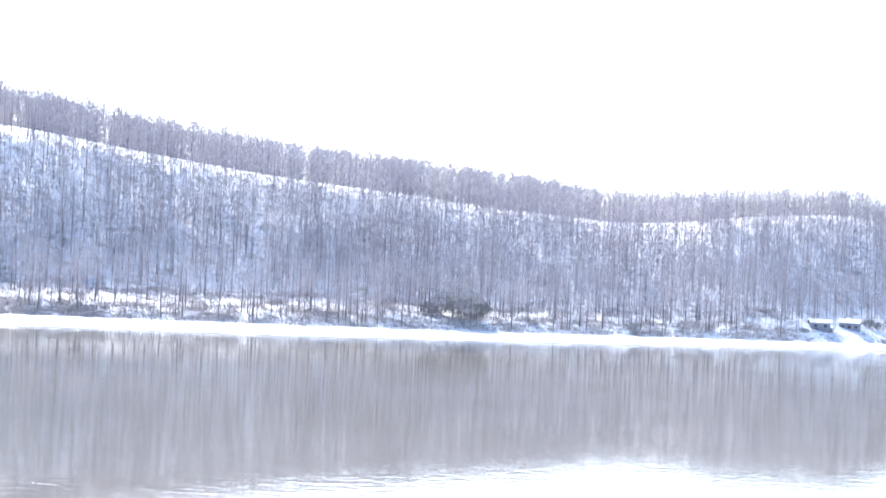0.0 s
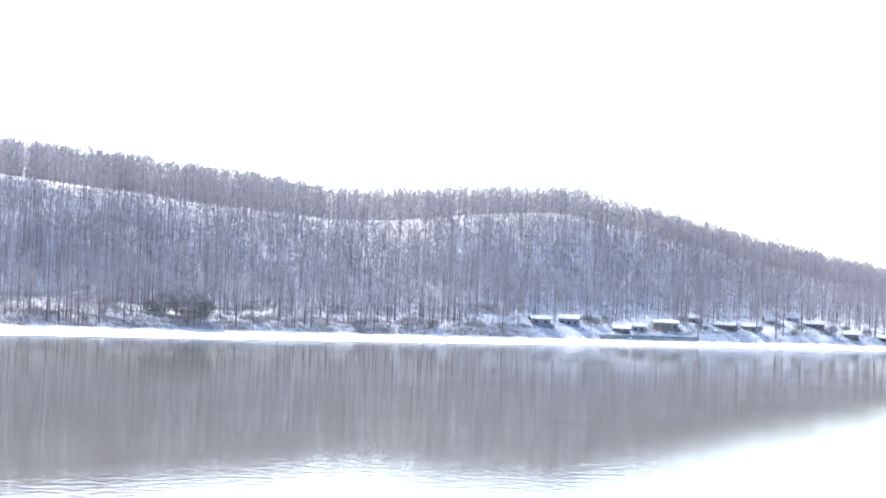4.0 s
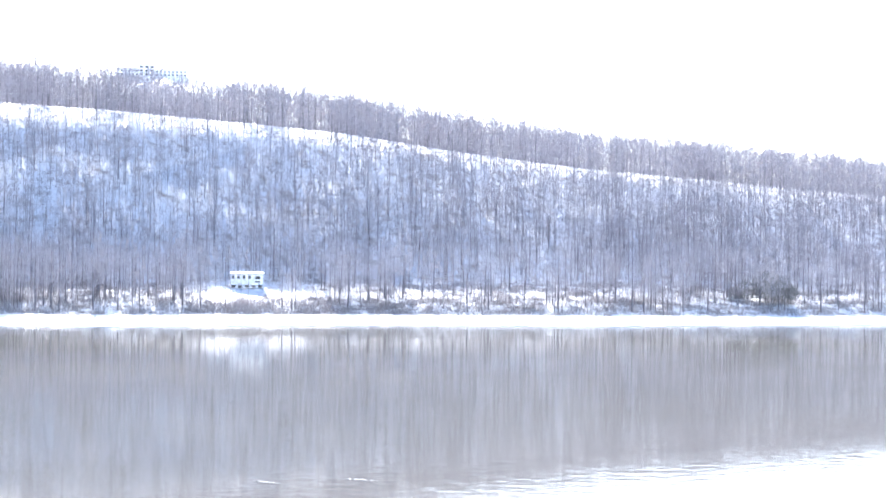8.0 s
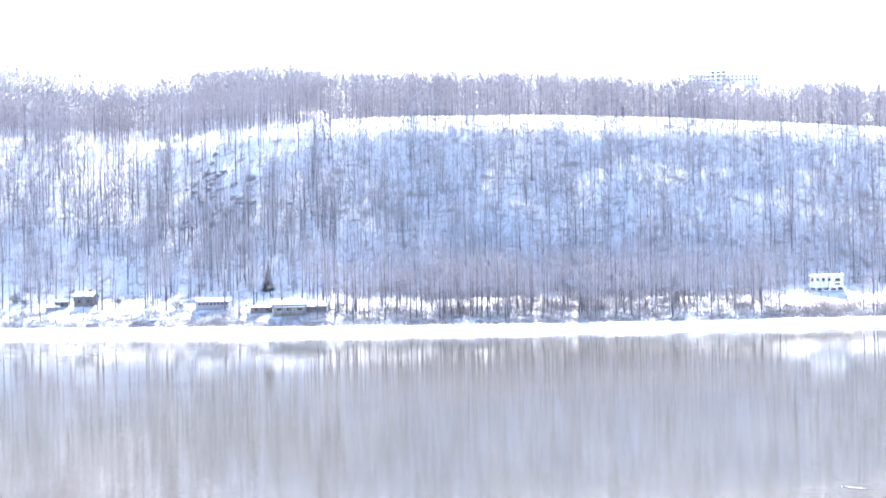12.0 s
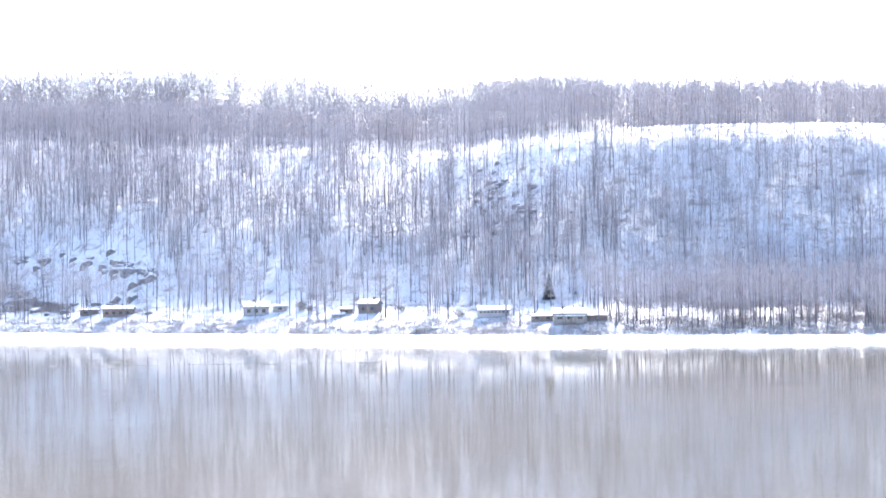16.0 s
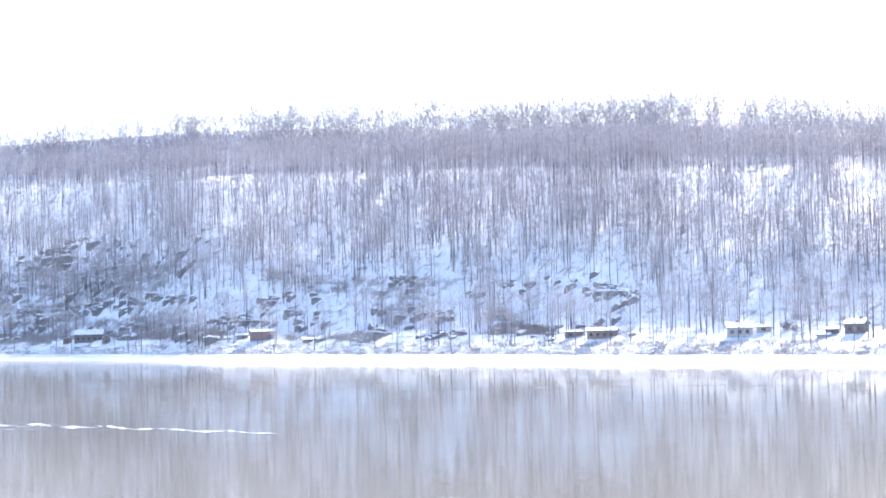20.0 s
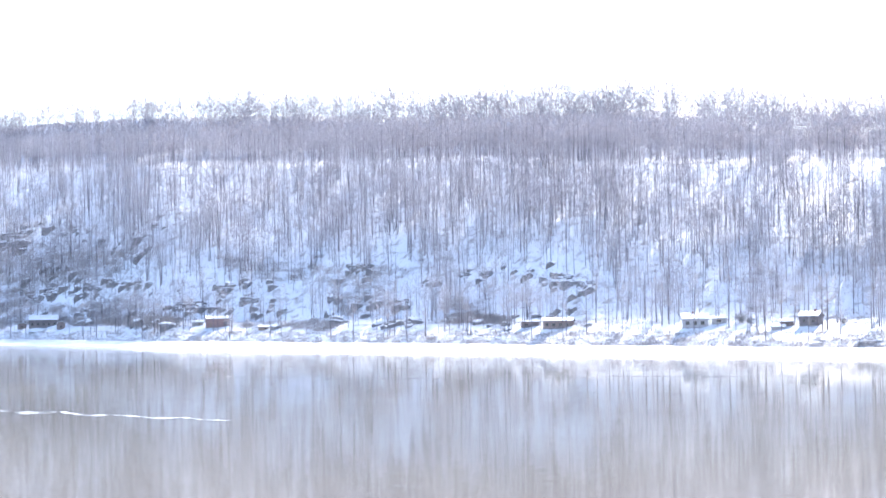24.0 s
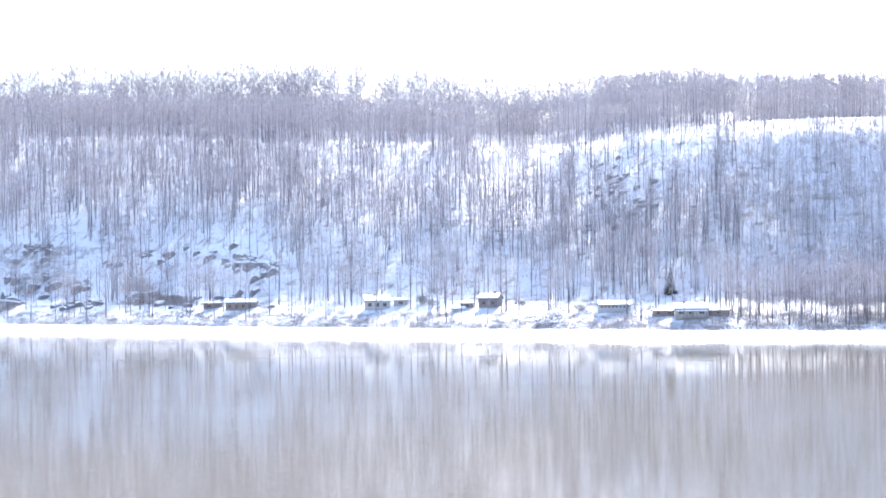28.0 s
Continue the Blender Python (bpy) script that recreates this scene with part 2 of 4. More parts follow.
# ---- ground: one sheet to the horizon ----
def build_ground():
    az = np.concatenate([np.arange(-180, -60, 6.0), np.arange(-60, 38, 0.22), np.arange(38, 180.1, 6.0)])
    az[-1] = 180.0
    near = [2.0, 12.0, 24.0, 36.0, 50.0, 70.0, 100.0]
    frac = [0.3, 0.6, 0.85]
    srow = [-40, -6, 0, 4, 30, 50, 58, 62, 66, 70, 76, 82, 88, 100, 112]
    rows = []
    for k in range(len(near) + len(frac) + len(srow) + 26 + 10 + 8):
        rows.append(k)
    verts = []
    for a in az:
        d0, sr = float(SHORE(a)), float(rim_true(a))
        rr = near + [d0 * q for q in frac] + [d0 + s for s in srow]
        rr += [d0 + 112 + (sr - 112) * (i + 1) / 26 for i in range(26)]
        rr += [d0 + sr + 9 * (i + 1) for i in range(10)] + [d0 + sr + 200] + [q + max(0.0, d0 + sr + 330 - 1240) for q in (1240, 1380, 1449, 1477, 1600)] + [max(2600, d0 + sr + 900), 4900]
        fade = np.clip((a + 95) / 20, 0, 1) * np.clip((75 - a) / 20, 0, 1)
        for r in rr:
            s = r - d0
            x, y = r * math.sin(radians(a)), r * math.cos(radians(a))
            far = (float(land(a, s)) + rough(x, y, a, s)) * fade + (1 - fade) * -4 if s > -40 else -4.0
            bank = float(np.interp(y, [4, 14, 60, 90], [16.2, 13.5, -1.0, -4.0]))
            verts.append((x, y, max(far, bank)))
    n, m = len(az), len(rows)
    i, j = np.meshgrid(np.arange(n - 1), np.arange(m - 1), indexing="ij")
    q = np.stack([i * m + j, (i + 1) * m + j, (i + 1) * m + j + 1, i * m + j + 1], -1).reshape(-1, 4)
    ob = new("ground", mesh_from("ground", verts, q[:, ::-1].copy(), [SNOW_GROUND], True))
    tagged(ob, "snow-covered wooded hillside rising from the river bank", "hillside", kind="structure")
    fan = [(0, 0, 16.3)] + [(2.2 * math.sin(k * 0.5236), 2.2 * math.cos(k * 0.5236), 16.15) for k in range(12)]
    cap = new("ground_bluff", mesh_from("ground_bluff", fan, [(0, 1 + (k + 1) % 12, 1 + k) for k in range(12)], [SNOW_GROUND]))
    tagged(cap, "snowy top of the bluff beside the river", "ground", kind="structure")


build_ground()


def build_water():
    v = [(0, 0, 0)] + [(4880 * math.sin(radians(k * 5)), 4880 * math.cos(radians(k * 5)), 0) for k in range(72)]
    ob = new("water", mesh_from("water", v, [(0, 1 + (k + 1) % 72, 1 + k) for k in range(72)], [WATER]))
    tagged(ob, "calm grey-brown river mirroring the wooded hillside", "river", kind="structure")


build_water()


def build_ice():
    """The snow-covered ice shelf along the far shore, with a ragged lip over the water."""
    az = np.arange(-60, 38, 0.06)
    cols = []
    for a in az:
        d0 = float(SHORE(a))
        arc = d0 * radians(a)
        edge = float(np.interp(a, [-55, -45, -32, -16, -10], [22, 21, 20, 17, 6])) + 4.5 * noise.noise((arc / 26, 0, 1)) + 5.0 * noise.noise((arc / 7, 3, 1)) + 2.5 * noise.noise((arc / 2.4, 9, 1))
        back = float(np.interp(a, [-50, -30, -15, 20], [2.8, 2.3, 2.0, 1.9]))
        lip = 0.15 + 0.09 * noise.noise((arc / 9, 7, 2))
        ring = [(edge, -0.3), (edge, lip), (edge + 2.5, lip + 0.05), (max(26, edge + 5), 0.3), (40, 0.32 * back), (48, 0.5 * back), (56, 0.72 * back), (ICE_BACK + 2 * noise.noise((arc / 12, 5, 5)), back), (ICE_BACK + 4, 1.5)]
        hump = 0.22 * noise.noise((arc / 15, 2, 8))
        for k, (s, z) in enumerate(ring):
            r = d0 + s
            cols.append((r * math.sin(radians(a)), r * math.cos(radians(a)), z + (hump if 2 < k < 8 else 0)))
    n, m = len(az), 9
    i, j = np.meshgrid(np.arange(n - 1), np.arange(m - 1), indexing="ij")
    q = np.stack([i * m + j, i * m + j + 1, (i + 1) * m + j + 1, (i + 1) * m + j], -1).reshape(-1, 4)
    ob = new("ice_shelf", mesh_from("ice_shelf", cols, q, [SNOW_ICE], True))
    tagged(ob, "broad white snow-covered ice shelf along the far shore", "ice", kind="structure")


build_ice()


# ---- woods ----
def tube(p0, p1, r0, r1, k):
    """A tapered k-sided stick between two points: vertices and triangles."""
    p0, p1 = np.array(p0, float), np.array(p1, float)
    d = p1 - p0
    d /= np.linalg.norm(d)
    e = np.cross(d, (1, 0, 0) if abs(d[0]) < 0.7 else (0, 1, 0))
    e /= np.linalg.norm(e)
    g = np.cross(d, e)
    ang = np.arange(k) * 2 * np.pi / k
    ring = np.outer(np.cos(ang), e) + np.outer(np.sin(ang), g)
    v = np.concatenate([p0 + ring * r0, p1 + ring * r1])
    i = np.arange(k)
    j = (i + 1) % k
    t = np.concatenate([np.stack([i, j, k + j], 1), np.stack([i, k + j, k + i], 1)])
    return v, t


def gather(pieces):
    vs, ts, n = [], [], 0
    for v, t in pieces:
        vs.append(v)
        ts.append(t + n)
        n += len(v)
    return np.concatenate(vs), np.concatenate(ts)


def bare_tree(rng, height, limbs, twigs, wide=0.16, clear=0.45, spread=1.0, twig_w=0.045, sides=3, long=0.12):
    """A leafless tree: a straight tapered trunk and a rounded crown of limbs and fine twigs, as separate arrays."""
    bends = rng.normal(0, 0.007 * height, (4, 2)).cumsum(0)
    hs = np.array([-0.6, 0.4 * height, 0.7 * height, 0.92 * height])
    pts = np.column_stack([bends[:, 0], bends[:, 1], hs])
    pts[0, :2] = 0
    rad = wide * np.array([1.2, 0.85, 0.5, 0.08])
    if sides > 3:
        trunk = gather([tube(pts[i], pts[i + 1], rad[i], rad[i + 1], sides) for i in range(3)])
    else:
        trunk = gather([tube(pts[0], pts[1], rad[0], rad[1], 3), tube(pts[1], pts[3], rad[1], rad[3], 3)])

    def on_trunk(h):
        return np.array([np.interp(h, hs, pts[:, c]) for c in range(3)])

    def blade(p, q, w):
        side = np.cross(q - p, rng.normal(0, 1, 3))
        side *= w / np.linalg.norm(side)
        return [p - side, p + side, q]

    crown, ends, tv = [], [], []
    heart = np.array([0, 0, height * (0.5 + 0.35 * clear)])
    tall = 0.94 * height - heart[2]
    for i in range(limbs):
        # the limbs' tips lie on a dome
        lean = 0.15 + 1.9 * (i + rng.random()) / limbs
        ang = 2.4 * i + 1.2 * rng.random()
        size = 0.78 + 0.22 * rng.random()
        out = 0.27 * spread * height * math.sin(lean) * size
        tip = heart + np.array([np.cos(ang) * out, np.sin(ang) * out, (tall * math.cos(lean) if lean < math.pi / 2 else (heart[2] - clear * height) * 2.1 * math.cos(lean)) * size])
        h = max(clear * height, tip[2] - out * (0.7 + 0.8 * rng.random()) - 0.06 * height)
        b = on_trunk(min(h, 0.9 * height))
        r = wide * (0.55 - 0.35 * h / height)
        if sides > 3:
            mid = b + (tip - b) * 0.5 + np.array([0, 0, -0.06 * height * rng.random()])
            crown.append(tube(b, mid, r, r * 0.6, 4))
            crown.append(tube(mid, tip, r * 0.6, 0.02, 3))
        else:
            tv += blade(b, tip, r)
        ends.append((b, tip))
    for i in range(twigs):
        b, tip = ends[rng.integers(len(ends))]
        g = 0.2 + 0.8 * rng.random()
        p = b + (tip - b) * g
        away = p - heart
        d = away / (np.linalg.norm(away) + 0.1) * 0.6 + rng.normal(0, 0.55, 3) + np.array([0, 0, 0.35])
        d *= long * height * (0.5 + 0.8 * rng.random()) * (1.15 - 0.5 * g) / np.linalg.norm(d)
        if p[2] + d[2] > height:
            d[2] *= 0.3
        tv += blade(p, p + d, twig_w * (0.7 + 0.6 * rng.random()))
    crown.append((np.array(tv), np.arange(len(tv)).reshape(-1, 3)))
    return trunk, gather(crown)


def dense_wood(name, spots, kinds, label, seed):
    """Many leafless trees as one mesh: each spot is x, y, z, scale."""
    rng = np.random.default_rng(seed)
    V, F, S, n = [], [], [], 0
    which = rng.integers(len(kinds), size=len(spots))
    for k, (trunk, crown) in enumerate(kinds):
        pick = spots[which == k]
        if not len(pick):
            continue
        v = np.concatenate([trunk[0], crown[0]])
        f = np.concatenate([trunk[1], crown[1] + len(trunk[0])])
        s = np.concatenate([np.zeros(len(trunk[1]), int), np.ones(len(crown[1]), int)])
        ang = rng.random(len(pick)) * 2 * np.pi
        c, sn = np.cos(ang)[:, None], np.sin(ang)[:, None]
        sc = pick[:, 3][:, None]
        lean = rng.normal(0, 0.022, (len(pick), 2))
        x = (v[None, :, 0] * c - v[None, :, 1] * sn) * sc + v[None, :, 2] * sc * lean[:, :1]
        y = (v[None, :, 0] * sn + v[None, :, 1] * c) * sc + v[None, :, 2] * sc * lean[:, 1:]
        z = v[None, :, 2] * sc
        P = np.stack([x + pick[:, 0:1], y + pick[:, 1:2], z + pick[:, 2:3]], -1).reshape(-1, 3)
        off = (np.arange(len(pick)) * len(v))[:, None, None]
        V.append(P)
        F.append((f[None] + off).reshape(-1, 3) + n)
        S.append(np.tile(s, len(pick)))
        n += len(P)
    me = mesh_from(name, np.concatenate(V), np.concatenate(F), [BARK, TWIG], False, np.concatenate(S))
    return tagged(new(name, me), label, "woods", kind="stuff")


def scatter(a0, a1, count, s_of, scale, seed, keep=None, vary=0.55):
    """Spots on the far bank: bearings a0 to a1, distances from s_of(rng, a)."""
    rng = np.random.default_rng(seed)
    out = []
    while len(out) < count:
        a = a0 + (a1 - a0) * rng.random()
        s = s_of(rng, a)
        if keep and not keep(rng, a, s):
            continue
        p = site(a, s)
        out.append((p.x, p.y, p.z, scale * (0.97 - vary / 2 + vary * rng.random())))
    return np.array(out)


wood_rng = np.random.default_rng(11)
SLOPE_KINDS = [bare_tree(wood_rng, 17.0 + 0.5 * (k % 3), 8, 66, 0.08, 0.30, 1.0, 0.056, 3, 0.13) for k in range(7)]
TALL_KINDS = [bare_tree(wood_rng, 18.0 + 1.0 * (k % 3), 8, 78 + 10 * (k % 2), (0.085, 0.115, 0.155)[k % 3], 0.36 + 0.06 * (k % 3), 1.1, 0.053, 3, 0.12) for k in range(6)]
BANK_KINDS = [bare_tree(wood_rng, 16.0 + 0.8 * (k % 3), 8, 60, 0.16 + 0.03 * (k % 3), (0.18, 0.42, 0.3, 0.5, 0.24, 0.36)[k], 1.1, 0.052, 3, 0.13) for k in range(6)]
RIDGE_LOW = [bare_tree(wood_rng, 16.5 + 0.5 * (k % 3), 13, 140, 0.08, 0.05, 1.3, 0.092, 3, 0.12) for k in range(6)]
RIDGE_KINDS = [bare_tree(wood_rng, 16.5 + 0.5 * (k % 3), 13, 160, 0.065, 0.24, 1.35, 0.078, 3, 0.115) for k in range(6)]


def slope_s(rng, a):
    return 66 + (float(rim_s(a)) - 66) * rng.random()


def top_s(rng, a):
    return float(rim_s(a)) + np.interp(a, [-32, -24], [-8, 3]) + (98 * rng.random() ** 0.95 if rng.random() < 0.86 else 78 + 20 * rng.random())


# open snowy spots (bearing, distance, radius) and old tracks across the slope (bearings, distances)
GLADES = [(-20.4, 112, 9), (-27.2, 118, 11), (-26.4, 205, 14), (-41.5, 108, 16), (14.7, 232, 18), (-30.0, 112, 8), (-33.2, 104, 10), (-22.8, 178, 22), (-22.0, 107, 6)]
TRAILS = [(-8.9, -5.9, 168, 193), (-11.6, -5.4, 146, 149.5), (-13.2, -10.3, 186, 192)]


def thin_at_rim(rng, a, s):
    """Few trees on the open strip under the rim, on the house's clearing and among the cabins."""
    back = float(rim_s(a)) - s
    open_strip = np.interp(a, [-27, -23, -14, -4, 2, 6, 12.5, 13.5, 16, 20], [0.8, 0.62, 0.58, 0.62, 0.75, 0.9, 0.9, 0.4, 0.4, 1.0])
    width = np.interp(a, [-24, -18, -8, 2, 13, 16], [20, 22, 18, 12, 14, 8])
    if 0 < back < width and rng.random() > open_strip:
        return False
    if any(abs(a - b) * 11 / size < 1 and abs(s - c) < size for b, c, size in GLADES):
        return rng.random() < (0.35 if -24.9 < a < -20.6 and s > 140 else 0.12)
    if any(b0 < a < b1 and -3 < np.interp(a, [b0, b1], [c0, c1]) - s < 9 for b0, b1, c0, c1 in TRAILS):
        return rng.random() < 0.6
    if 72 < s < 101 and -6.8 < a < -4.3:
        return False
    if a < -18 and noise.noise((a * float(SHORE(a)) * 0.0174 / 13, s / 11, 5.5)) < np.interp(a, [-26, -18], [-0.25, -0.5]):
        return rng.random() < 0.4
    if 80 < s < 112 and -2.6 <= a < 6 and rng.random() < 0.5:
        return False
    if s < 80 and (a < -20 or a > 19) and rng.random() < 0.4:
        return False
    if s < 108 and -36.5 < a < -16:
        return rng.random() < np.interp(a, [-22.5, -16], [0.12, 1.0])
    if s < 100 and 19 < a < 30:
        return rng.random() < 0.3
    if s < 106 and -16 <= a < 19:
        return rng.random() < (0.6 if a < -7.4 else 0.45)
    if a < -33 and s < 134 + 34 * noise.noise((a * 0.8, 0.0, 3.3)) + 16 * noise.noise((a * 3.1, 0.0, 8.1)):
        return rng.random() < np.interp(a, [-50, -45], [0.12, 0.05])
    return True


for a0, a1, n_slope, n_top, kinds, size, top in (
        (-57, -44, 2800, 1350, TALL_KINDS, 1.1, 1.3), (-44, -32, 2400, 1250, TALL_KINDS, 1.05, 1.3), (-32, -20, 1480, 950, TALL_KINDS, 1.0, 1.26),
        (-20, -8, 1800, 860, SLOPE_KINDS, 0.9, 1.2), (-8, 4, 1800, 860, SLOPE_KINDS, 0.9, 1.14), (4, 16, 2600, 760, SLOPE_KINDS, 0.9, 1.08), (16, 24, 1950, 480, SLOPE_KINDS, 1.0, 1.0), (24, 34, 3000, 850, SLOPE_KINDS, 1.0, 1.0)):
    dense_wood("slope_woods", scatter(a0, a1, n_slope, slope_s, size, int(a0 + 500), thin_at_rim), kinds, "dense leafless grey-brown woods on the snowy slope", 5)
    dense_wood("ridge_woods", scatter(a0, a1, n_top, top_s, top, int(a0 + 900), None, 0.08 if a0 < -25 else 0.34), RIDGE_KINDS if a0 < -25 else RIDGE_LOW, "leafless woods along the top of the ridge", 6)


def foot_row_s(rng, a):
    return 64 + 60 * rng.random() ** 1.8


def bank_gaps(rng, a, s):
    """Thinner towards the ends of the row and in drifting gaps along it."""
    full = np.interp(a, [-20.5, -17, -11, -6.8, -2.5, 2, 17, 19.6], [0.1, 1, 1, 0.05, 0.05, 1, 1, 0.2])
    return rng.random() < full * (0.75 + 0.9 * noise.noise((a * 0.9, s / 30, 2.2)))


dense_wood("bank_woods", scatter(-20.5, -6.8, 150, foot_row_s, 0.9, 71, bank_gaps), BANK_KINDS, "leafless grey trees crowding the foot of the slope", 9)
dense_wood("bank_woods", scatter(-2.5, 19.6, 110, foot_row_s, 0.9, 72, bank_gaps), BANK_KINDS, "leafless grey trees crowding the foot of the slope", 10)


def toe_s(rng, a):
    return 104 + np.interp(a, [-22, -17], [75, 48]) * rng.random()


dense_wood("foot_woods", scatter(-28.5, 19.0, 230, toe_s, 0.95, 74, thin_at_rim), BANK_KINDS, "leafless trees where the slope meets the terrace", 12)


def hotel_s(rng, a):
    return 1385 + 70 * rng.random() - float(SHORE(a))


dense_wood("hilltop_woods", scatter(-10.8, -5.0, 260, hotel_s, 0.42, 61), RIDGE_KINDS, "low leafless trees in front of the hilltop hotel", 7)


# ---- brush along the bank and in the understorey ----
def brush_clump(rng, n, height, wide):
    tv = []
    for _ in range(n):
        p = np.array([rng.normal(0, wide * 0.4), rng.normal(0, wide * 0.4), -0.2])
        d = np.array([rng.normal(0, 0.45), rng.normal(0, 0.45), 1.0]) * height * (0.5 + 0.6 * rng.random())
        side = np.cross(d, rng.normal(0, 1, 3))
        side *= 0.075 / np.linalg.norm(side)
        tv += [p - side, p + side, p + d]
    v = np.array(tv)
    return (np.zeros((0, 3)), np.zeros((0, 3), int)), (v, np.arange(len(v)).reshape(-1, 3))


BRUSH_KINDS = [brush_clump(wood_rng, 20, 1.3, 3.2) for _ in range(5)]


def bank_s(rng, a):
    return 62.5 + 16 * rng.random() ** 1.6


def foot_s(rng, a):
    return 72 + 80 * rng.random() ** 1.5


def bank_keep(rng, a, s):
    if 19.3 < a < 30:
        return rng.random() < 0.4
    if -5.0 < a < -1.0:
        return True
    return noise.noise((a * 1.7, s / 14, 0.5)) > -0.42


def foot_keep(rng, a, s):
    if -7.2 < a < -4.0 and 76 < s < 104:
        return False
    return noise.noise((a * 1.1, s / 20, 7.5)) > (-0.3 if -19 < a < 19 else -0.05)


def low_brush(name, a0, a1, n, s_of, keep, label, seed):
    ob = dense_wood(name, scatter(a0, a1, n, s_of, 1.0, seed, keep), BRUSH_KINDS, label, seed)
    ob.data.materials.clear()
    ob.data.materials.append(BRUSH)
    ob.data.polygons.foreach_set("material_index", np.zeros(len(ob.data.polygons), np.int32))
    tagged(ob, category="brush")


low_brush("bank_brush", -58, 36, 5200, bank_s, bank_keep, "tangled brown winter brush along the snowy bank", 31)
SHRUB_KINDS = [brush_clump(wood_rng, 60, 3.0, 5.0) for _ in range(5)]


HOUSE_PLOTS = [(-34.9, 1.1), (-44.8, 0.9), (-43.3, 0.35), (-49.7, 1.0), (-52.8, 0.8)]


def shrub_keep(rng, a, s):
    if (a > -41 and s < 92) or (s < 104 and any(abs(a - b) < w for b, w in HOUSE_PLOTS)):
        return False
    return noise.noise((a * 0.5, s / 25, 3.5)) > np.interp(a, [-50, -44, -40, -34], [-0.3, -0.1, 0.05, 0.05])


def rocky_s(rng, a):
    return 80 + np.interp(a, [-50, -44, -36], [100, 70, 50]) * rng.random()


shrubs = dense_wood("shrubs", scatter(-57, -33.5, 1400, rocky_s, 0.85, 63, shrub_keep), SHRUB_KINDS, "leafless grey-brown shrubs among the rocks", 8)
shrubs.data.materials.clear()
shrubs.data.materials.append(BRUSH)
shrubs.data.polygons.foreach_set("material_index", np.zeros(len(shrubs.data.polygons), np.int32))
tagged(shrubs, category="shrubs")
low_brush("slope_brush", -58, 36, 2900, foot_s, foot_keep, "leafless brown undergrowth at the foot of the slope", 32)


def terrace_s(rng, a):
    return 65 + 50 * rng.random()


def terrace_keep(rng, a, s):
    if -7.0 < a < -4.0 and 76 < s < 104:
        return False
    return noise.noise((a * 1.3, s / 9, 4.5)) > -0.28


def upper_s(rng, a):
    return 112 + (float(rim_s(a)) - 122) * rng.random()


def upper_keep(rng, a, s):
    if not thin_at_rim(rng, a, s):
        return False
    return noise.noise((a * 1.0, s / 16, 8.5)) > -0.3


low_brush("terrace_brush", -19.5, 19.0, 1700, terrace_s, terrace_keep, "brown undergrowth and saplings between the trees by the bank", 33)
low_brush("upper_brush", -57.0, 32.0, 7000, upper_s, upper_keep, "fine brown undergrowth between the trees on the slope", 34)
low_brush("bank_brush", -7.4, -1.0, 330, lambda rng, a: 63 + 9 * rng.random(), lambda rng, a, s: True, "tangled brown brush below the white house", 35)


low_brush("bank_brush", -13.8, -12.6, 70, lambda rng, a: 62.5 + 18 * rng.random(), lambda rng, a, s: True, "tangled brown winter brush filling a gap on the bank", 36)


def shrub_belt(name, a0, a1, n, s_of, keep, size, label, seed):
    ob = dense_wood(name, scatter(a0, a1, n, s_of, size, seed, keep), SHRUB_KINDS, label, seed)
    ob.data.materials.clear()
    ob.data.materials.append(BRUSH)
    ob.data.polygons.foreach_set("material_index", np.zeros(len(ob.data.polygons), np.int32))
    tagged(ob, category="shrubs")


shrub_belt("rock_thickets", -57.0, -45.8, 520, lambda rng, a: 86 + 80 * rng.random(), shrub_keep, 1.25, "tall leafless thickets among the dark rocks", 44)


def off_clearing(rng, a, s):
    return not (-7.2 < a < -4.2 and s > 70) and noise.noise((a * 1.1, s / 12, 6.5)) > -0.25


shrub_belt("terrace_shrubs", -19.8, 19.0, 560, lambda rng, a: 67 + 36 * rng.random(), off_clearing, 0.75, "leafless grey-brown shrubs under the trees by the bank", 41)
shrub_belt("bank_shrubs", -57.0, 19.0, 800, lambda rng, a: 63 + 6 * rng.random(), lambda rng, a, s: True, 0.42, "low leafless shrubs along the edge of the ice", 42)


# ---- single trees along the far bank ----
front_rng = np.random.default_rng(77)
FRONT = []
for k in range(8):
    tr, cr = bare_tree(front_rng, 15.0 + 0.8 * k, 12, 150, 0.2 + 0.012 * k, 0.40, 1.1, 0.048, 6, 0.12)
    FRONT.append((mesh_from("trunk", tr[0], tr[1], [BARK], True), mesh_from("crown", cr[0], cr[1], [TWIG])))
PALE = mesh_from("trunk", *bare_tree(front_rng, 20.0, 2, 3, 0.34, 0.6, 1.0, 0.05, 6)[0], [PALE_BARK], True)


def bare_tree_thing(a, s, k, size, turn, label, group="bare trees along the far bank", pale=False):
    p = site(a, s)
    root = thing("bare_tree", pose(p.x, p.y, p.z, 0, 0, turn) @ Matrix.Scale(size, 4), label, "tree", group)
    t = new("trunk", PALE if pale else FRONT[k][0])
    c = new("crown", FRONT[k][1])
    t.parent = c.parent = root


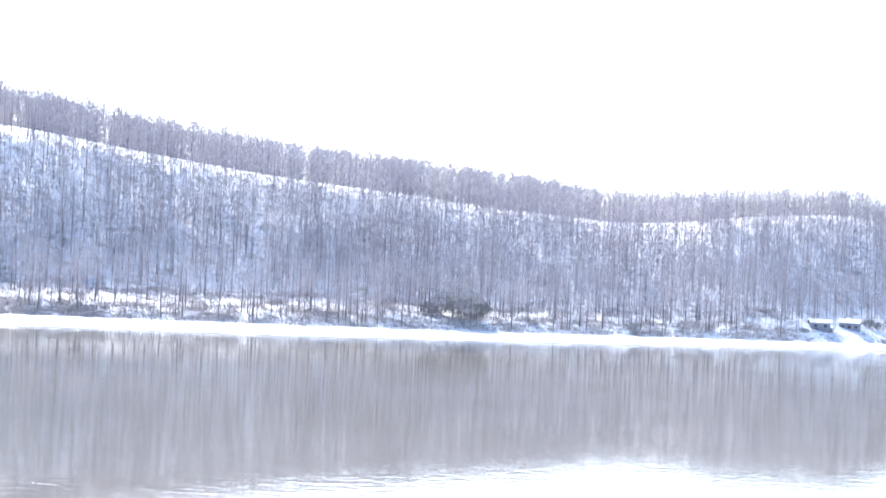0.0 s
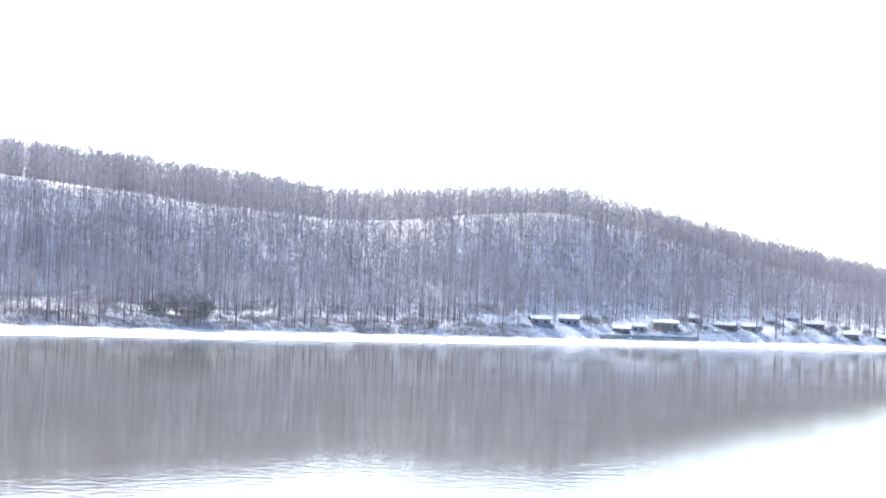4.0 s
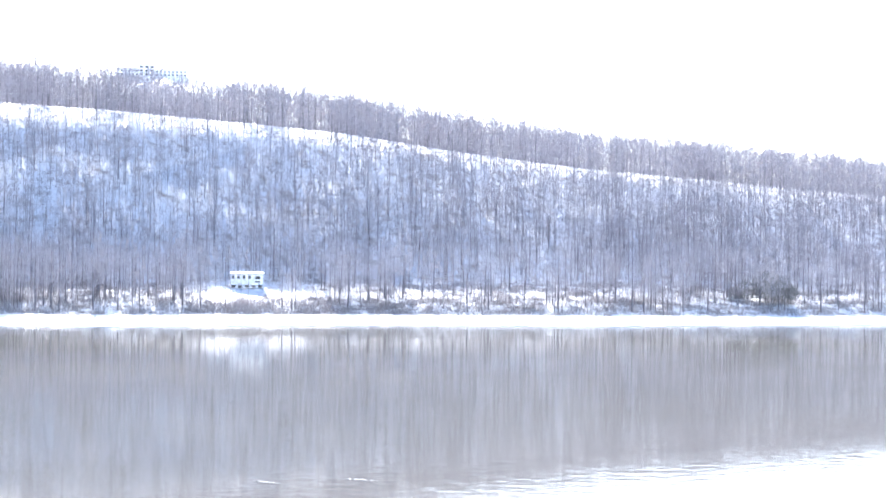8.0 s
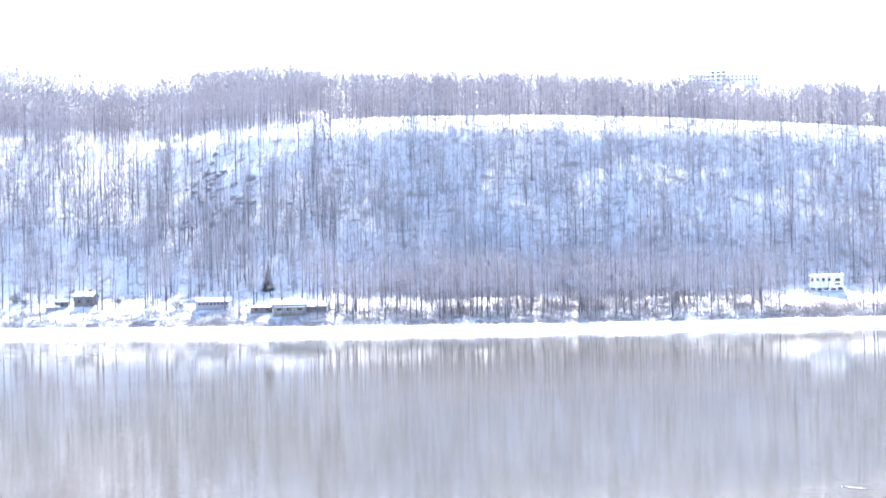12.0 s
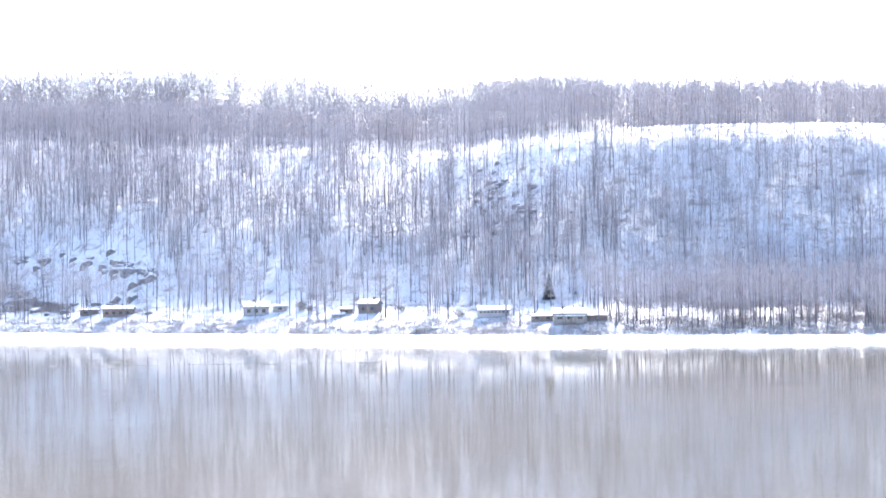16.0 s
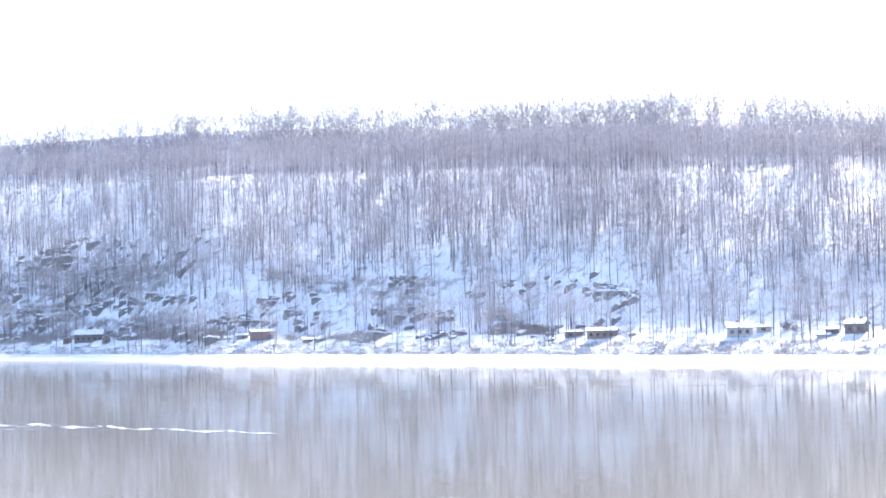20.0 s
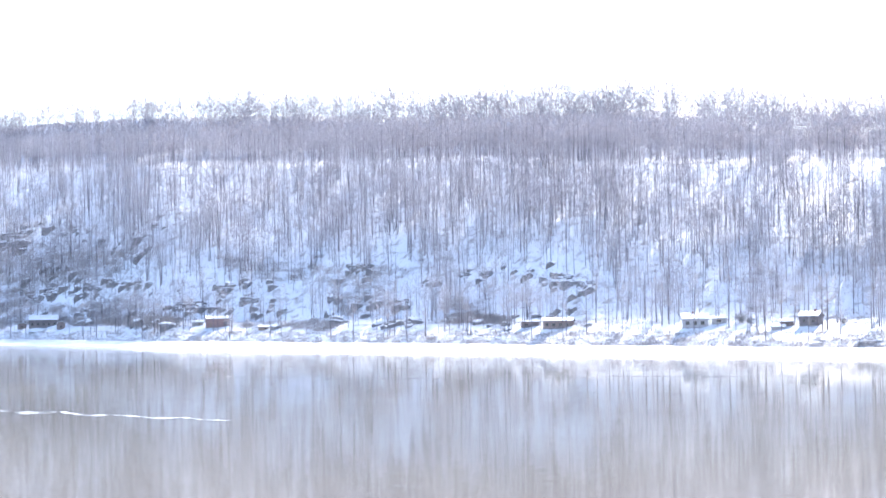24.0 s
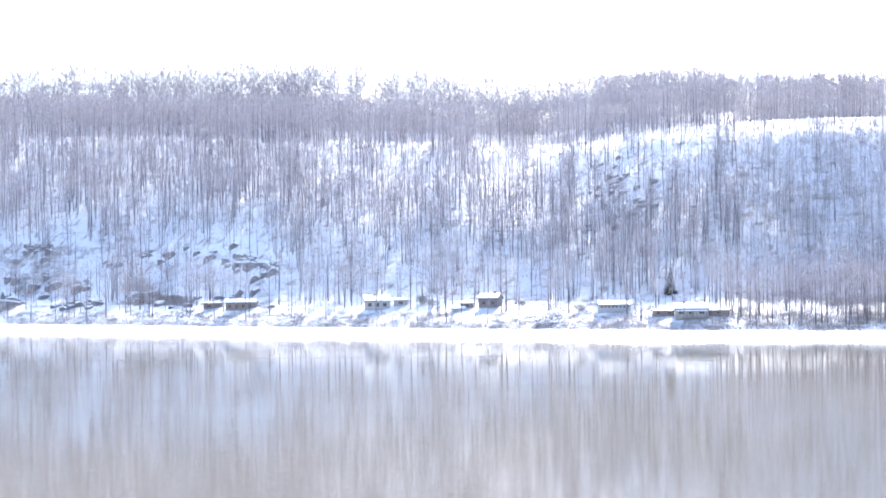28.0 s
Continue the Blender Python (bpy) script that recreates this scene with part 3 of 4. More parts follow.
SHORE_LABELS = ["slender leafless grey tree on the snowy river bank", "leafless forked tree with a wide twiggy crown on the bank",
                "tall bare hardwood beside the frozen shore", "leafless brown-grey tree among brush above the ice"]
marked = [(-37.2, 73), (-36.1, 76), (-33.8, 78), (-31.75, 98), (-31.4, 92), (-28.15, 90), (-26.98, 80), (-26.85, 81), (-25.6, 82), (-25.38, 84), (-23.3, 78), (-22.45, 76),
          (-20.0, 74), (-19.75, 72), (-15.9, 70), (-15.3, 69), (-15.0, 68), (-14.5, 67)]
for i, (a, s) in enumerate(marked):
    bare_tree_thing(a, s, i % 8, 0.95 + 0.05 * (i % 4), 40 * i, SHORE_LABELS[i % 4])
placed = 0
while placed < 210:
    a = -57 + 92 * front_rng.random()
    s = 65 + 30 * front_rng.random() ** 1.3
    if (-7.2 < a < -4.4 and s > 72) or 19.2 < a < 24 or (-36.5 < a < -19.5 and front_rng.random() < 0.8) or (a < -36.5 and front_rng.random() < 0.75):
        continue
    k = int(front_rng.integers(8))
    bare_tree_thing(a, s, k, 0.65 + 0.45 * front_rng.random(), 360 * front_rng.random(), SHORE_LABELS[k % 4])
    placed += 1
bare_tree_thing(-43.1, 285, 3, 1.0, 10, "pale-barked sycamore standing out of the dark woods", "pale trees", True)


bare_tree_thing(8.05, 300, 5, 1.15, 70, "tall thin tree standing above the ridge line", "trees standing above the ridge")


# ---- evergreens ----
def blob_leaves(rng, centres, n, leaf):
    tv = []
    for _ in range(n):
        cx, cy, cz, rx, rz = centres[rng.integers(len(centres))]
        d = rng.normal(0, 1, 3)
        d /= np.linalg.norm(d)
        p = np.array([cx, cy, cz]) + d * np.array([rx, rx, rz]) * (0.55 + 0.5 * rng.random())
        u, w = rng.normal(0, leaf, 3), rng.normal(0, leaf, 3)
        tv += [p, p + u, p + w]
    v = np.array(tv)
    return v, np.arange(len(v)).reshape(-1, 3)


def conifer(a, s, height, label):
    rng = np.random.default_rng(int(height * 10))
    p = site(a, s)
    root = thing("hemlock", pose(p.x, p.y, p.z), label, "tree")
    v, t = tube((0, 0, -0.5), (0, 0, height), 0.2, 0.02, 6)
    new("trunk", mesh_from("trunk", v, t, [BARK], True)).parent = root
    tv = []
    for i in range(1000):
        h = height * (0.05 + 0.95 * rng.random() ** 1.3)
        reach = 0.27 * height * (1 - h / height) * (0.75 + 0.4 * rng.random()) + 0.15
        ang = rng.random() * 2 * np.pi
        d = np.array([np.cos(ang) * reach, np.sin(ang) * reach, -0.25 * reach])
        side = np.array([-np.sin(ang), np.cos(ang), 0]) * (0.12 + 0.18 * reach)
        q = np.array([0, 0, h])
        tv += [q + d * 0.15, q + d * 0.75 + side, q + d, q + d * 0.15, q + d, q + d * 0.75 - side]
    v = np.array(tv)
    new("crown", mesh_from("crown", v, np.arange(len(v)).reshape(-1, 3), [NEEDLES])).parent = root


conifer(-22.03, 106, 9.8, "narrow dark green hemlock behind the cabins")


def ivy_thicket(a, s, centres, label):
    rng = np.random.default_rng(5)
    p = site(a, s)
    root = thing("evergreen_thicket", pose(p.x, p.y, p.z, 0, 0, -a), label, "thicket")
    new("crown", mesh_from("crown", *blob_leaves(rng, centres, 14000, 0.21), [THICKET])).parent = root
    for c in centres[:4]:
        v, t = tube((c[0], c[1], -0.8), (c[0], c[1], c[2]), 0.16, 0.06, 5)
        new("trunk", mesh_from("trunk", v, t, [BARK], True)).parent = root


ivy_thicket(9.35, 76, [(1, 0, 6.2, 6.0, 4.8), (5.6, 1, 5.2, 4.8, 4.2), (-5.0, 0, 4.6, 4.8, 3.8), (9.6, 1, 3.2, 3.4, 2.8), (-9.6, 1, 2.6, 3.2, 2.4), (1.5, -2, 3.6, 6.0, 3.2)],
            "dark dense evergreen thicket at the foot of the slope")


# ---- rocks ----
def boulder_meshes(seed):
    """An angular block of broken rock and the snow lying on it."""
    r = random.Random(seed)
    bm = bmesh.new()
    for k in range(17):
        v = Vector((r.uniform(-1, 1), r.uniform(-1, 1), r.uniform(-1, 1)))
        v /= max(abs(v.x), abs(v.y), abs(v.z)) ** 0.8
        bm.verts.new((v.x * 1.15, v.y * 0.85, v.z * 0.62 + (0.12 * v.x if seed % 2 else -0.1 * v.x)))
    for x in (-1.1, 1.1):
        for y in (-0.9, 0.9):
            bm.verts.new((x, y, -1.7))
    hull = bmesh.ops.convex_hull(bm, input=bm.verts[:])
    loose = [g for g in hull["geom_interior"] if isinstance(g, bmesh.types.BMVert)]
    bmesh.ops.delete(bm, geom=loose, context="VERTS")
    bmesh.ops.bevel(bm, geom=bm.edges[:], offset=0.06, segments=1, affect="EDGES")
    bmesh.ops.recalc_face_normals(bm, faces=bm.faces[:])
    rock = bpy.data.meshes.new("rock")
    bm.to_mesh(rock)
    rock.materials.append(ROCK)
    keep = [f for f in bm.faces if f.normal.z > 0.72 and f.calc_center_median().z > 0.05]
    bmesh.ops.delete(bm, geom=[f for f in bm.faces if f not in set(keep)], context="FACES")
    res = bmesh.ops.extrude_face_region(bm, geom=bm.faces[:])
    for g in res["geom"]:
        if isinstance(g, bmesh.types.BMVert):
            g.co.z += 0.16
    cap = bpy.data.meshes.new("snow_cap")
    bm.to_mesh(cap)
    cap.materials.append(SNOW)
    bm.free()
    return rock, cap


BOULDERS = [boulder_meshes(k) for k in range(9)]
rock_rng = random.Random(9)


def boulder(a, s, size, k, label, group):
    p = site(a, s)
    root = thing("boulder", pose(p.x, p.y, p.z + 0.12 * size, 0, 0, -a + rock_rng.uniform(-30, 30)) @ Matrix.Diagonal((size, size, size * rock_rng.uniform(0.8, 1.25), 1)), label, "boulder", group)
    new("rock", BOULDERS[k][0]).parent = root
    new("snow_cap", BOULDERS[k][1]).parent = root


def boulder_field(count, a0, a1, s0, s1, lo, hi, label, group, patch):
    made = 0
    while made < count:
        a, s = rock_rng.uniform(a0, a1), rock_rng.uniform(s0, s1)
        if noise.noise((a * 0.7, s / 22, patch)) < 0.02 or (s < 108 and any(abs(a - b) < w for b, w in HOUSE_PLOTS)):
            continue
        boulder(a, s, rock_rng.uniform(lo, hi) * rock_rng.uniform(0.6, 1.0), rock_rng.randrange(9), label, group)
        made += 1


boulder_field(125, -55, -45.5, 82, 190, 1.4, 4.2, "dark snow-capped boulder on the rocky lower slope", "boulders on the rocky slope", 1.0)
boulder_field(115, -46, -33, 80, 140, 1.1, 3.0, "grey snow-capped boulder among shrubs above the bank", "boulders above the bank", 2.0)
boulder_field(64, -24.6, -21.3, 148, 194, 0.7, 1.9, "jagged grey ledge rock under the snowy rim", "ledge rocks under the rim", 3.0)
boulder(-39.3, 117, 2.9, 1, "large dark overhanging boulder with a snow cap", "boulders above the bank")
boulder(-34.3, 128, 3.0, 2, "broad grey rock outcrop with snow on top", "boulders above the bank")
boulder(-33.7, 124, 2.6, 4, "broad grey rock outcrop with snow on top", "boulders above the bank")
boulder(-50.2, 172, 5.6, 3, "dark rock ledge high on the wooded slope", "boulders on the rocky slope")


def ledge(a, s, wide, tall, k):
    """An outcrop: blocks of rock tumbled together along a shelf, each with its snow."""
    m = facing(a, s)
    root = thing("rock_outcrop", m, "jumbled outcrop of dark rock with snow lying on it", "rock outcrop", "rock outcrops on the wooded slope")
    back = m.inverted()
    rr = float(SHORE(a)) + s
    for i in range(13):
        u, v = rock_rng.uniform(-wide, wide), rock_rng.uniform(-0.8 * tall, 1.3 * tall)
        q = back @ site(a + math.degrees(u / rr), s + v)
        size = tall * rock_rng.uniform(0.35, 0.85)
        q.z += 0.1 * size
        block = new("rock", BOULDERS[(k + i) % 9][0])
        block.parent = root
        block.matrix_basis = Matrix.Translation(q) @ Matrix.Rotation(rock_rng.uniform(-0.7, 0.7), 4, "Z") @ Matrix.Diagonal((size * rock_rng.uniform(0.9, 1.7), size, size * rock_rng.uniform(0.7, 1.1), 1))
        new("snow_cap", BOULDERS[(k + i) % 9][1]).parent = block


for i, (a, s, wide, tall) in enumerate([(-50.3, 185, 7.5, 4.5), (-49.8, 199, 7.0, 2.2), (-51.1, 168, 5.0, 2.5), (-51.2, 131, 6.5, 2.5), (-50.1, 132, 7.0, 3.0), (-49.2, 134, 8.0, 3.2), (-48.4, 136, 7.5, 3.0),
                                        (-47.7, 139, 6.0, 2.4), (-47.1, 137, 5.5, 2.2), (-48.9, 112, 7.5, 2.6), (-48.2, 118, 7.0, 2.4), (-45.9, 119, 4.5, 2.0), (-45.3, 120, 6.0, 2.4), (-44.4, 131, 4.0, 2.6),
                                        (-39.25, 119, 3.6, 2.2), (-34.4, 130, 4.8, 2.6), (-33.7, 126, 3.8, 2.0), (-40.4, 139, 5.5, 2.2), (-37.3, 136, 3.4, 1.6), (-43.6, 124, 3.2, 1.8)]):
    ledge(a, s, wide, tall, i % 6)

low_rng = random.Random(3)
made = 0
while made < 48:
    a, s = low_rng.uniform(-54.5, -33), low_rng.uniform(82, 165)
    if (s < 104 and any(abs(a - b) < w for b, w in HOUSE_PLOTS)) or s > 100 + 65 * (-33 - a) / 21 or abs(a + 41.5) < 1.2:
        continue
    bare_tree_thing(a, s, low_rng.randrange(8), low_rng.uniform(0.38, 0.7), low_rng.uniform(0, 360), "small leafless tree with dark branches among the rocks", "small trees among the rocks")
    made += 1


# ---- houses ----
def painted(name, colour, rough_=0.7):
    lighter = tuple(min(1, c * 1.18 + 0.01) for c in colour)
    return material(name, colour, rough_, lighter, 0.9, 0.5, 0.01, 0.25)


WHITE_WALL = painted("white_siding", (0.80, 0.81, 0.81))
PALE_WALL = painted("pale_grey_siding", (0.33, 0.32, 0.34))
GREY_WALL = painted("grey_siding", (0.31, 0.29, 0.285))
DARK_WALL = painted("dark_stained_wood", (0.13, 0.115, 0.12))
BROWN_WALL = painted("brown_wood", (0.19, 0.145, 0.135))
RED_WALL = painted("red_boards", (0.22, 0.145, 0.14))
ORANGE_WALL = painted("orange_boards", (0.30, 0.21, 0.16))
GREEN_WALL = painted("green_grey_siding", (0.20, 0.23, 0.22))
BLUE_WALL = painted("blue_grey_siding", (0.19, 0.21, 0.26))
TRIM = painted("trim_paint", (0.15, 0.145, 0.15))
SHINGLE = material("dark_shingle", (0.10, 0.095, 0.10), 0.85, (0.15, 0.14, 0.14), 0.5, 0.5, 0.03, 0.3)
CONCRETE = material("concrete", (0.36, 0.35, 0.33), 0.85, (0.27, 0.26, 0.25), 1.2, 0.5, 0.03, 0.3)
TIMBER = material("weathered_timber", (0.20, 0.16, 0.13), 0.85, (0.28, 0.24, 0.20), 0.7, 0.5, 0.02, 0.3)
BRICK_RED = material("chimney_brick", (0.30, 0.15, 0.12), 0.85, (0.22, 0.11, 0.09), 0.3, 0.5, 0.02, 0.2)
GLASS = bpy.data.materials.new("window_glass")
GLASS.use_nodes = True
GLASS.node_tree.nodes["Principled BSDF"].inputs["Base Color"].default_value = (0.02, 0.025, 0.03, 1)
GLASS.node_tree.nodes["Principled BSDF"].inputs["Roughness"].default_value = 0.08


def add_box(bm, x0, x1, y0, y1, z0, z1):
    m = Matrix.Translation(((x0 + x1) / 2, (y0 + y1) / 2, (z0 + z1) / 2)) @ Matrix.Diagonal((x1 - x0, y1 - y0, z1 - z0, 1))
    return bmesh.ops.create_cube(bm, size=1.0, matrix=m)["verts"]


def box(name, mat, parent, x0, x1, y0, y1, z0, z1, label="", bevel=0.0):
    bm = bmesh.new()
    add_box(bm, x0, x1, y0, y1, z0, z1)
    if bevel:
        bmesh.ops.bevel(bm, geom=bm.edges[:], offset=bevel, segments=2, affect="EDGES")
    return part(name, bm, mat, parent, label)


def wall_with_openings(parent, mat, w, z0, z1, y0, y1, openings, name="front_wall"):
    """A wall along x with real openings (x, z, width, height)."""
    xs = sorted({-w / 2, w / 2, *[o[0] - o[2] / 2 for o in openings], *[o[0] + o[2] / 2 for o in openings]})
    zs = sorted({z0, z1, *[o[1] for o in openings], *[o[1] + o[3] for o in openings]})
    bm = bmesh.new()
    for i in range(len(xs) - 1):
        for j in range(len(zs) - 1):
            cx, cz = (xs[i] + xs[i + 1]) / 2, (zs[j] + zs[j + 1]) / 2
            if any(abs(cx - o[0]) < o[2] / 2 and o[1] < cz < o[1] + o[3] for o in openings):
                continue
            add_box(bm, xs[i], xs[i + 1], y0, y1, zs[j], zs[j + 1])
    bmesh.ops.remove_doubles(bm, verts=bm.verts[:], dist=0.001)
    return part(name, bm, mat, parent)


def window_in(parent, x, z, w, h, y):
    bm = bmesh.new()
    t = 0.09
    for x0, x1, z0, z1 in ((x - w / 2 - t, x - w / 2, z - t, z + h + t), (x + w / 2, x + w / 2 + t, z - t, z + h + t), (x - w / 2, x + w / 2, z - t, z), (x - w / 2, x + w / 2, z + h, z + h + t), (x - 0.03, x + 0.03, z, z + h)):
        add_box(bm, x0, x1, y - 0.05, y + 0.06, z0, z1)
    fr = part("window_frame", bm, TRIM, parent)
    box("pane", GLASS, fr, x - w / 2, x + w / 2, y + 0.07, y + 0.09, z, z + h)


def gable_roof(parent, w, d, z, rise, along, over=0.45, snow=0.4, mat=None, label="snow-covered roof"):
    """Two roof slopes with snow on them; the ridge runs along x ('x') or along y ('y')."""
    half = (d / 2 if along == "x" else w / 2) + over
    run = (w / 2 if along == "x" else d / 2) + over
    k = rise / (half - over)

    def prism(lo, hi, name, m, par, inset, lab=""):
        bm = bmesh.new()
        prof = [(-half + inset, z - k * over + lo), (0, z + rise + lo), (half - inset, z - k * over + lo), (half - inset, z - k * over + hi), (0, z + rise + hi), (-half + inset, z - k * over + hi)]
        for e in (-run + inset, run - inset):
            ring = [bm.verts.new((e, p, q) if along == "x" else (p, e, q)) for p, q in prof]
            if e < 0:
                first = ring
        a, b = first, ring
        for i in range(6):
            bm.faces.new((a[i], a[(i + 1) % 6], b[(i + 1) % 6], b[i]))
        for r4 in ((a[0], a[1], a[4], a[5]), (a[1], a[2], a[3], a[4]), (b[0], b[1], b[4], b[5]), (b[1], b[2], b[3], b[4])):
            bm.faces.new(r4)
        bmesh.ops.recalc_face_normals(bm, faces=bm.faces[:])
        return part(name, bm, m, par, lab)

    roof = prism(0.0, 0.16, "roof", mat or SHINGLE, parent, 0.0)
    prism(0.165, 0.165 + snow, "snow_layer", SNOW, roof, 0.06, label)


def gables(parent, mat, w, d, z, rise, along):
    for sgn in (-1, 1):
        bm = bmesh.new()
        if along == "x":
            pts = [(-d / 2, z), (d / 2, z), (0, z + rise)]
            lo, hi = sorted((sgn * w / 2, sgn * (w / 2 - 0.18)))
            vs = [[bm.verts.new((e, p, q)) for p, q in pts] for e in (lo, hi)]
        else:
            pts = [(-w / 2, z), (w / 2, z), (0, z + rise)]
            lo, hi = sorted((sgn * d / 2, sgn * (d / 2 - 0.18)))
            vs = [[bm.verts.new((p, e, q)) for p, q in pts] for e in (lo, hi)]
        bm.faces.new(vs[0])
        bm.faces.new(vs[1])
        for i in range(3):
            bm.faces.new((vs[0][i], vs[0][(i + 1) % 3], vs[1][(i + 1) % 3], vs[1][i]))
        bmesh.ops.recalc_face_normals(bm, faces=bm.faces[:])
        part("gable", bm, mat, parent)


def snow_relief(root, w, y, low):
    """Snow banked up in front of a house, sloping down towards the river."""
    bm = bmesh.new()
    n = 9
    rows_ = []
    for i in range(n):
        x = -w / 2 - 0.9 + (w + 1.8) * i / (n - 1)
        h = low + 0.25 * noise.noise((x * 0.6 + w, y, 1.0)) if 0 < i < n - 1 else -0.6
        rows_.append([bm.verts.new(p) for p in ((x, y, h), (x, y - 0.8, h - 0.3), (x, y - 2.4, -2.0), (x, y, -2.0))])
    for p, q in zip(rows_, rows_[1:]):
        for j in range(4):
            bm.faces.new((p[j], p[(j + 1) % 4], q[(j + 1) % 4], q[j]))
    bm.faces.new(rows_[0][::-1])
    bm.faces.new(rows_[-1])
    bmesh.ops.recalc_face_normals(bm, faces=bm.faces[:])
    part("snow_drift", bm, SNOW, root)


def house(name, a, s, w, d, hw, rise, mat, label, windows=(), door=None, along="x", turn=0.0, chimney=None, sink=0.6, category="house", lower=(), snow=0.4, porch=None, group="", over=0.45):
    """A house whose front (-Y) looks over the river: walls with openings, gables, snow-covered roof, windows, door, chimney, porch."""
    root = thing(name, facing(a, s, turn, -sink), label, category, group)
    y = -d / 2
    opens = [tuple(o) for o in windows] + [tuple(o) for o in lower]
    if door is not None:
        opens.append((door, 0.35, 0.95, 2.0))
    box("foundation", CONCRETE, root, -w / 2 - 0.08, w / 2 + 0.08, y - 0.06, d / 2 + 0.06, -2.5, 0.3)
    wall_with_openings(root, mat, w, 0.3, hw, y, y + 0.18, opens)
    snow_relief(root, w, y - (porch[2] + 0.1 if porch else 0.07), -0.5 if porch else 0.0)
    box("back_wall", mat, root, -w / 2, w / 2, d / 2 - 0.18, d / 2, 0.3, hw)
    for sgn in (-1, 1):
        lo, hi = sorted((sgn * w / 2, sgn * (w / 2 - 0.18)))
        box("side_wall", mat, root, lo, hi, y + 0.181, d / 2 - 0.181, 0.3, hw)
    box("floor_slab", TIMBER, root, -w / 2 + 0.19, w / 2 - 0.19, y + 0.19, d / 2 - 0.19, 0.3, 0.42)
    for x, z, ww, hh in windows:
        window_in(root, x, z, ww, hh, y)
    if door is not None:
        dr = box("door", TIMBER, root, door - 0.47, door + 0.47, y + 0.06, y + 0.11, 0.36, 2.34)
        box("handle", TRIM, dr, door + 0.32, door + 0.38, y + 0.0, y + 0.06, 1.3, 1.36)
    gables(root, mat, w, d, hw, rise, along)
    gable_roof(root, w, d, hw, rise, along, over, snow)
    if chimney is not None:
        ch = box("chimney", BRICK_RED, root, chimney - 0.35, chimney + 0.35, -0.35, 0.35, hw, hw + rise + 1.2, bevel=0.03)
        box("snow_cap", SNOW, ch, chimney - 0.4, chimney + 0.4, -0.4, 0.4, hw + rise + 1.2, hw + rise + 1.45, bevel=0.08)
    if porch is not None:
        x0, x1, depth, top = porch
        dk = box("porch_deck", TIMBER, root, x0, x1, y - depth, y - 0.07, 0.1, 0.28)
        for i in range(4):
            xx = x0 + 0.1 + (x1 - x0 - 0.2) * i / 3
            box("porch_post", TRIM, dk, xx - 0.07, xx + 0.07, y - depth + 0.05, y - depth + 0.19, 0.28, top)
        rf = box("porch_roof", SHINGLE, root, x0 - 0.2, x1 + 0.2, y - depth - 0.25, y - 0.01, top, top + 0.14)
        box("snow_layer", SNOW, rf, x0 - 0.15, x1 + 0.15, y - depth - 0.2, y - 0.05, top + 0.144, top + 0.5, bevel=0.1)
    return root


def row(n, x0, x1, z, w, h):
    return [(x0 + (x1 - x0) * i / max(1, n - 1), z, w, h) for i in range(n)]


# the white house alone on its clearing: two storeys over a row of dark arches
house("white_house", -5.75, 95, 10.9, 7.5, 4.9, 0.6, WHITE_WALL, "tall white house with small windows on a snowy clearing",
      row(4, -4.6, 0.9, 3.5, 0.75, 0.95) + [(3.6, 3.35, 1.5, 0.9), (3.6, 2.3, 1.5, 0.35)], snow=0.16, sink=0.2, over=0.12,
      lower=row(5, -4.4, 4.4, 0.45, 1.35, 0.95))

# cabins along the bank
house("grey_house", -21.42, 75, 10.8, 8.0, 3.2, 1.3, GREY_WALL, "grey cottage with a thick white snowy roof by the bank", row(3, -3.4, 3.2, 1.5, 1.5, 1.1), 0.2, "x", 0, -2.5, porch=(-4.8, 4.8, 1.0, 2.3), group="cottages along the bank", snow=0.45)
house("cabin_annex", -22.25, 77, 6.8, 5.0, 2.0, 0.6, BROWN_WALL, "low brown wooden annex beside the grey cottage", row(2, -1.8, 1.8, 1.0, 1.1, 0.8), None, "x", 5, category="cabin", group="cottages along the bank", snow=0.07)
house("shed", -20.65, 77, 7.0, 4.5, 2.0, 0.5, BROWN_WALL, "low brown shed with snow next to the cottage", [(0.5, 1.0, 1.2, 0.8)], -1.6, "x", -8, category="shed", group="cottages along the bank", snow=0.07)
house("pale_cottage", -23.67, 82, 10.6, 6.5, 2.6, 1.1, PALE_WALL, "pale low cottage with snowy roof and a row of windows", row(8, -4.4, 4.4, 1.7, 0.6, 0.5), None, "x", 3, group="cottages along the bank", snow=0.22)
house("dark_cabin", -27.3, 89, 6.8, 6.2, 3.5, 1.3, DARK_WALL, "dark-stained wooden cabin under a bright snowy roof", [(-1.6, 1.4, 1.0, 1.0), (1.7, 1.4, 1.0, 1.0)], 0.1, "x", -18, 1.5, category="cabin", group="cottages along the bank")
house("lean_to", -28.0, 88, 4.6, 4.0, 1.7, 0.5, BROWN_WALL, "low lean-to with snow beside the dark cabin", [(0.0, 0.7, 1.2, 0.6)], None, "x", 0, category="shed", group="cottages along the bank")
house("shed", -28.25, 83, 4.4, 3.0, 1.2, 0.4, GREY_WALL, "low snow-covered shed on the bank", [], None, "x", 4, category="shed", group="cottages along the bank")
house("white_cottage", -30.64, 85, 9.2, 7.0, 3.3, 1.6, PALE_WALL, "off-white cottage with dark eaves and snowy roof", row(3, -2.8, 2.6, 1.3, 1.2, 1.2), None, "x", 2, -0.8, group="cottages along the bank")
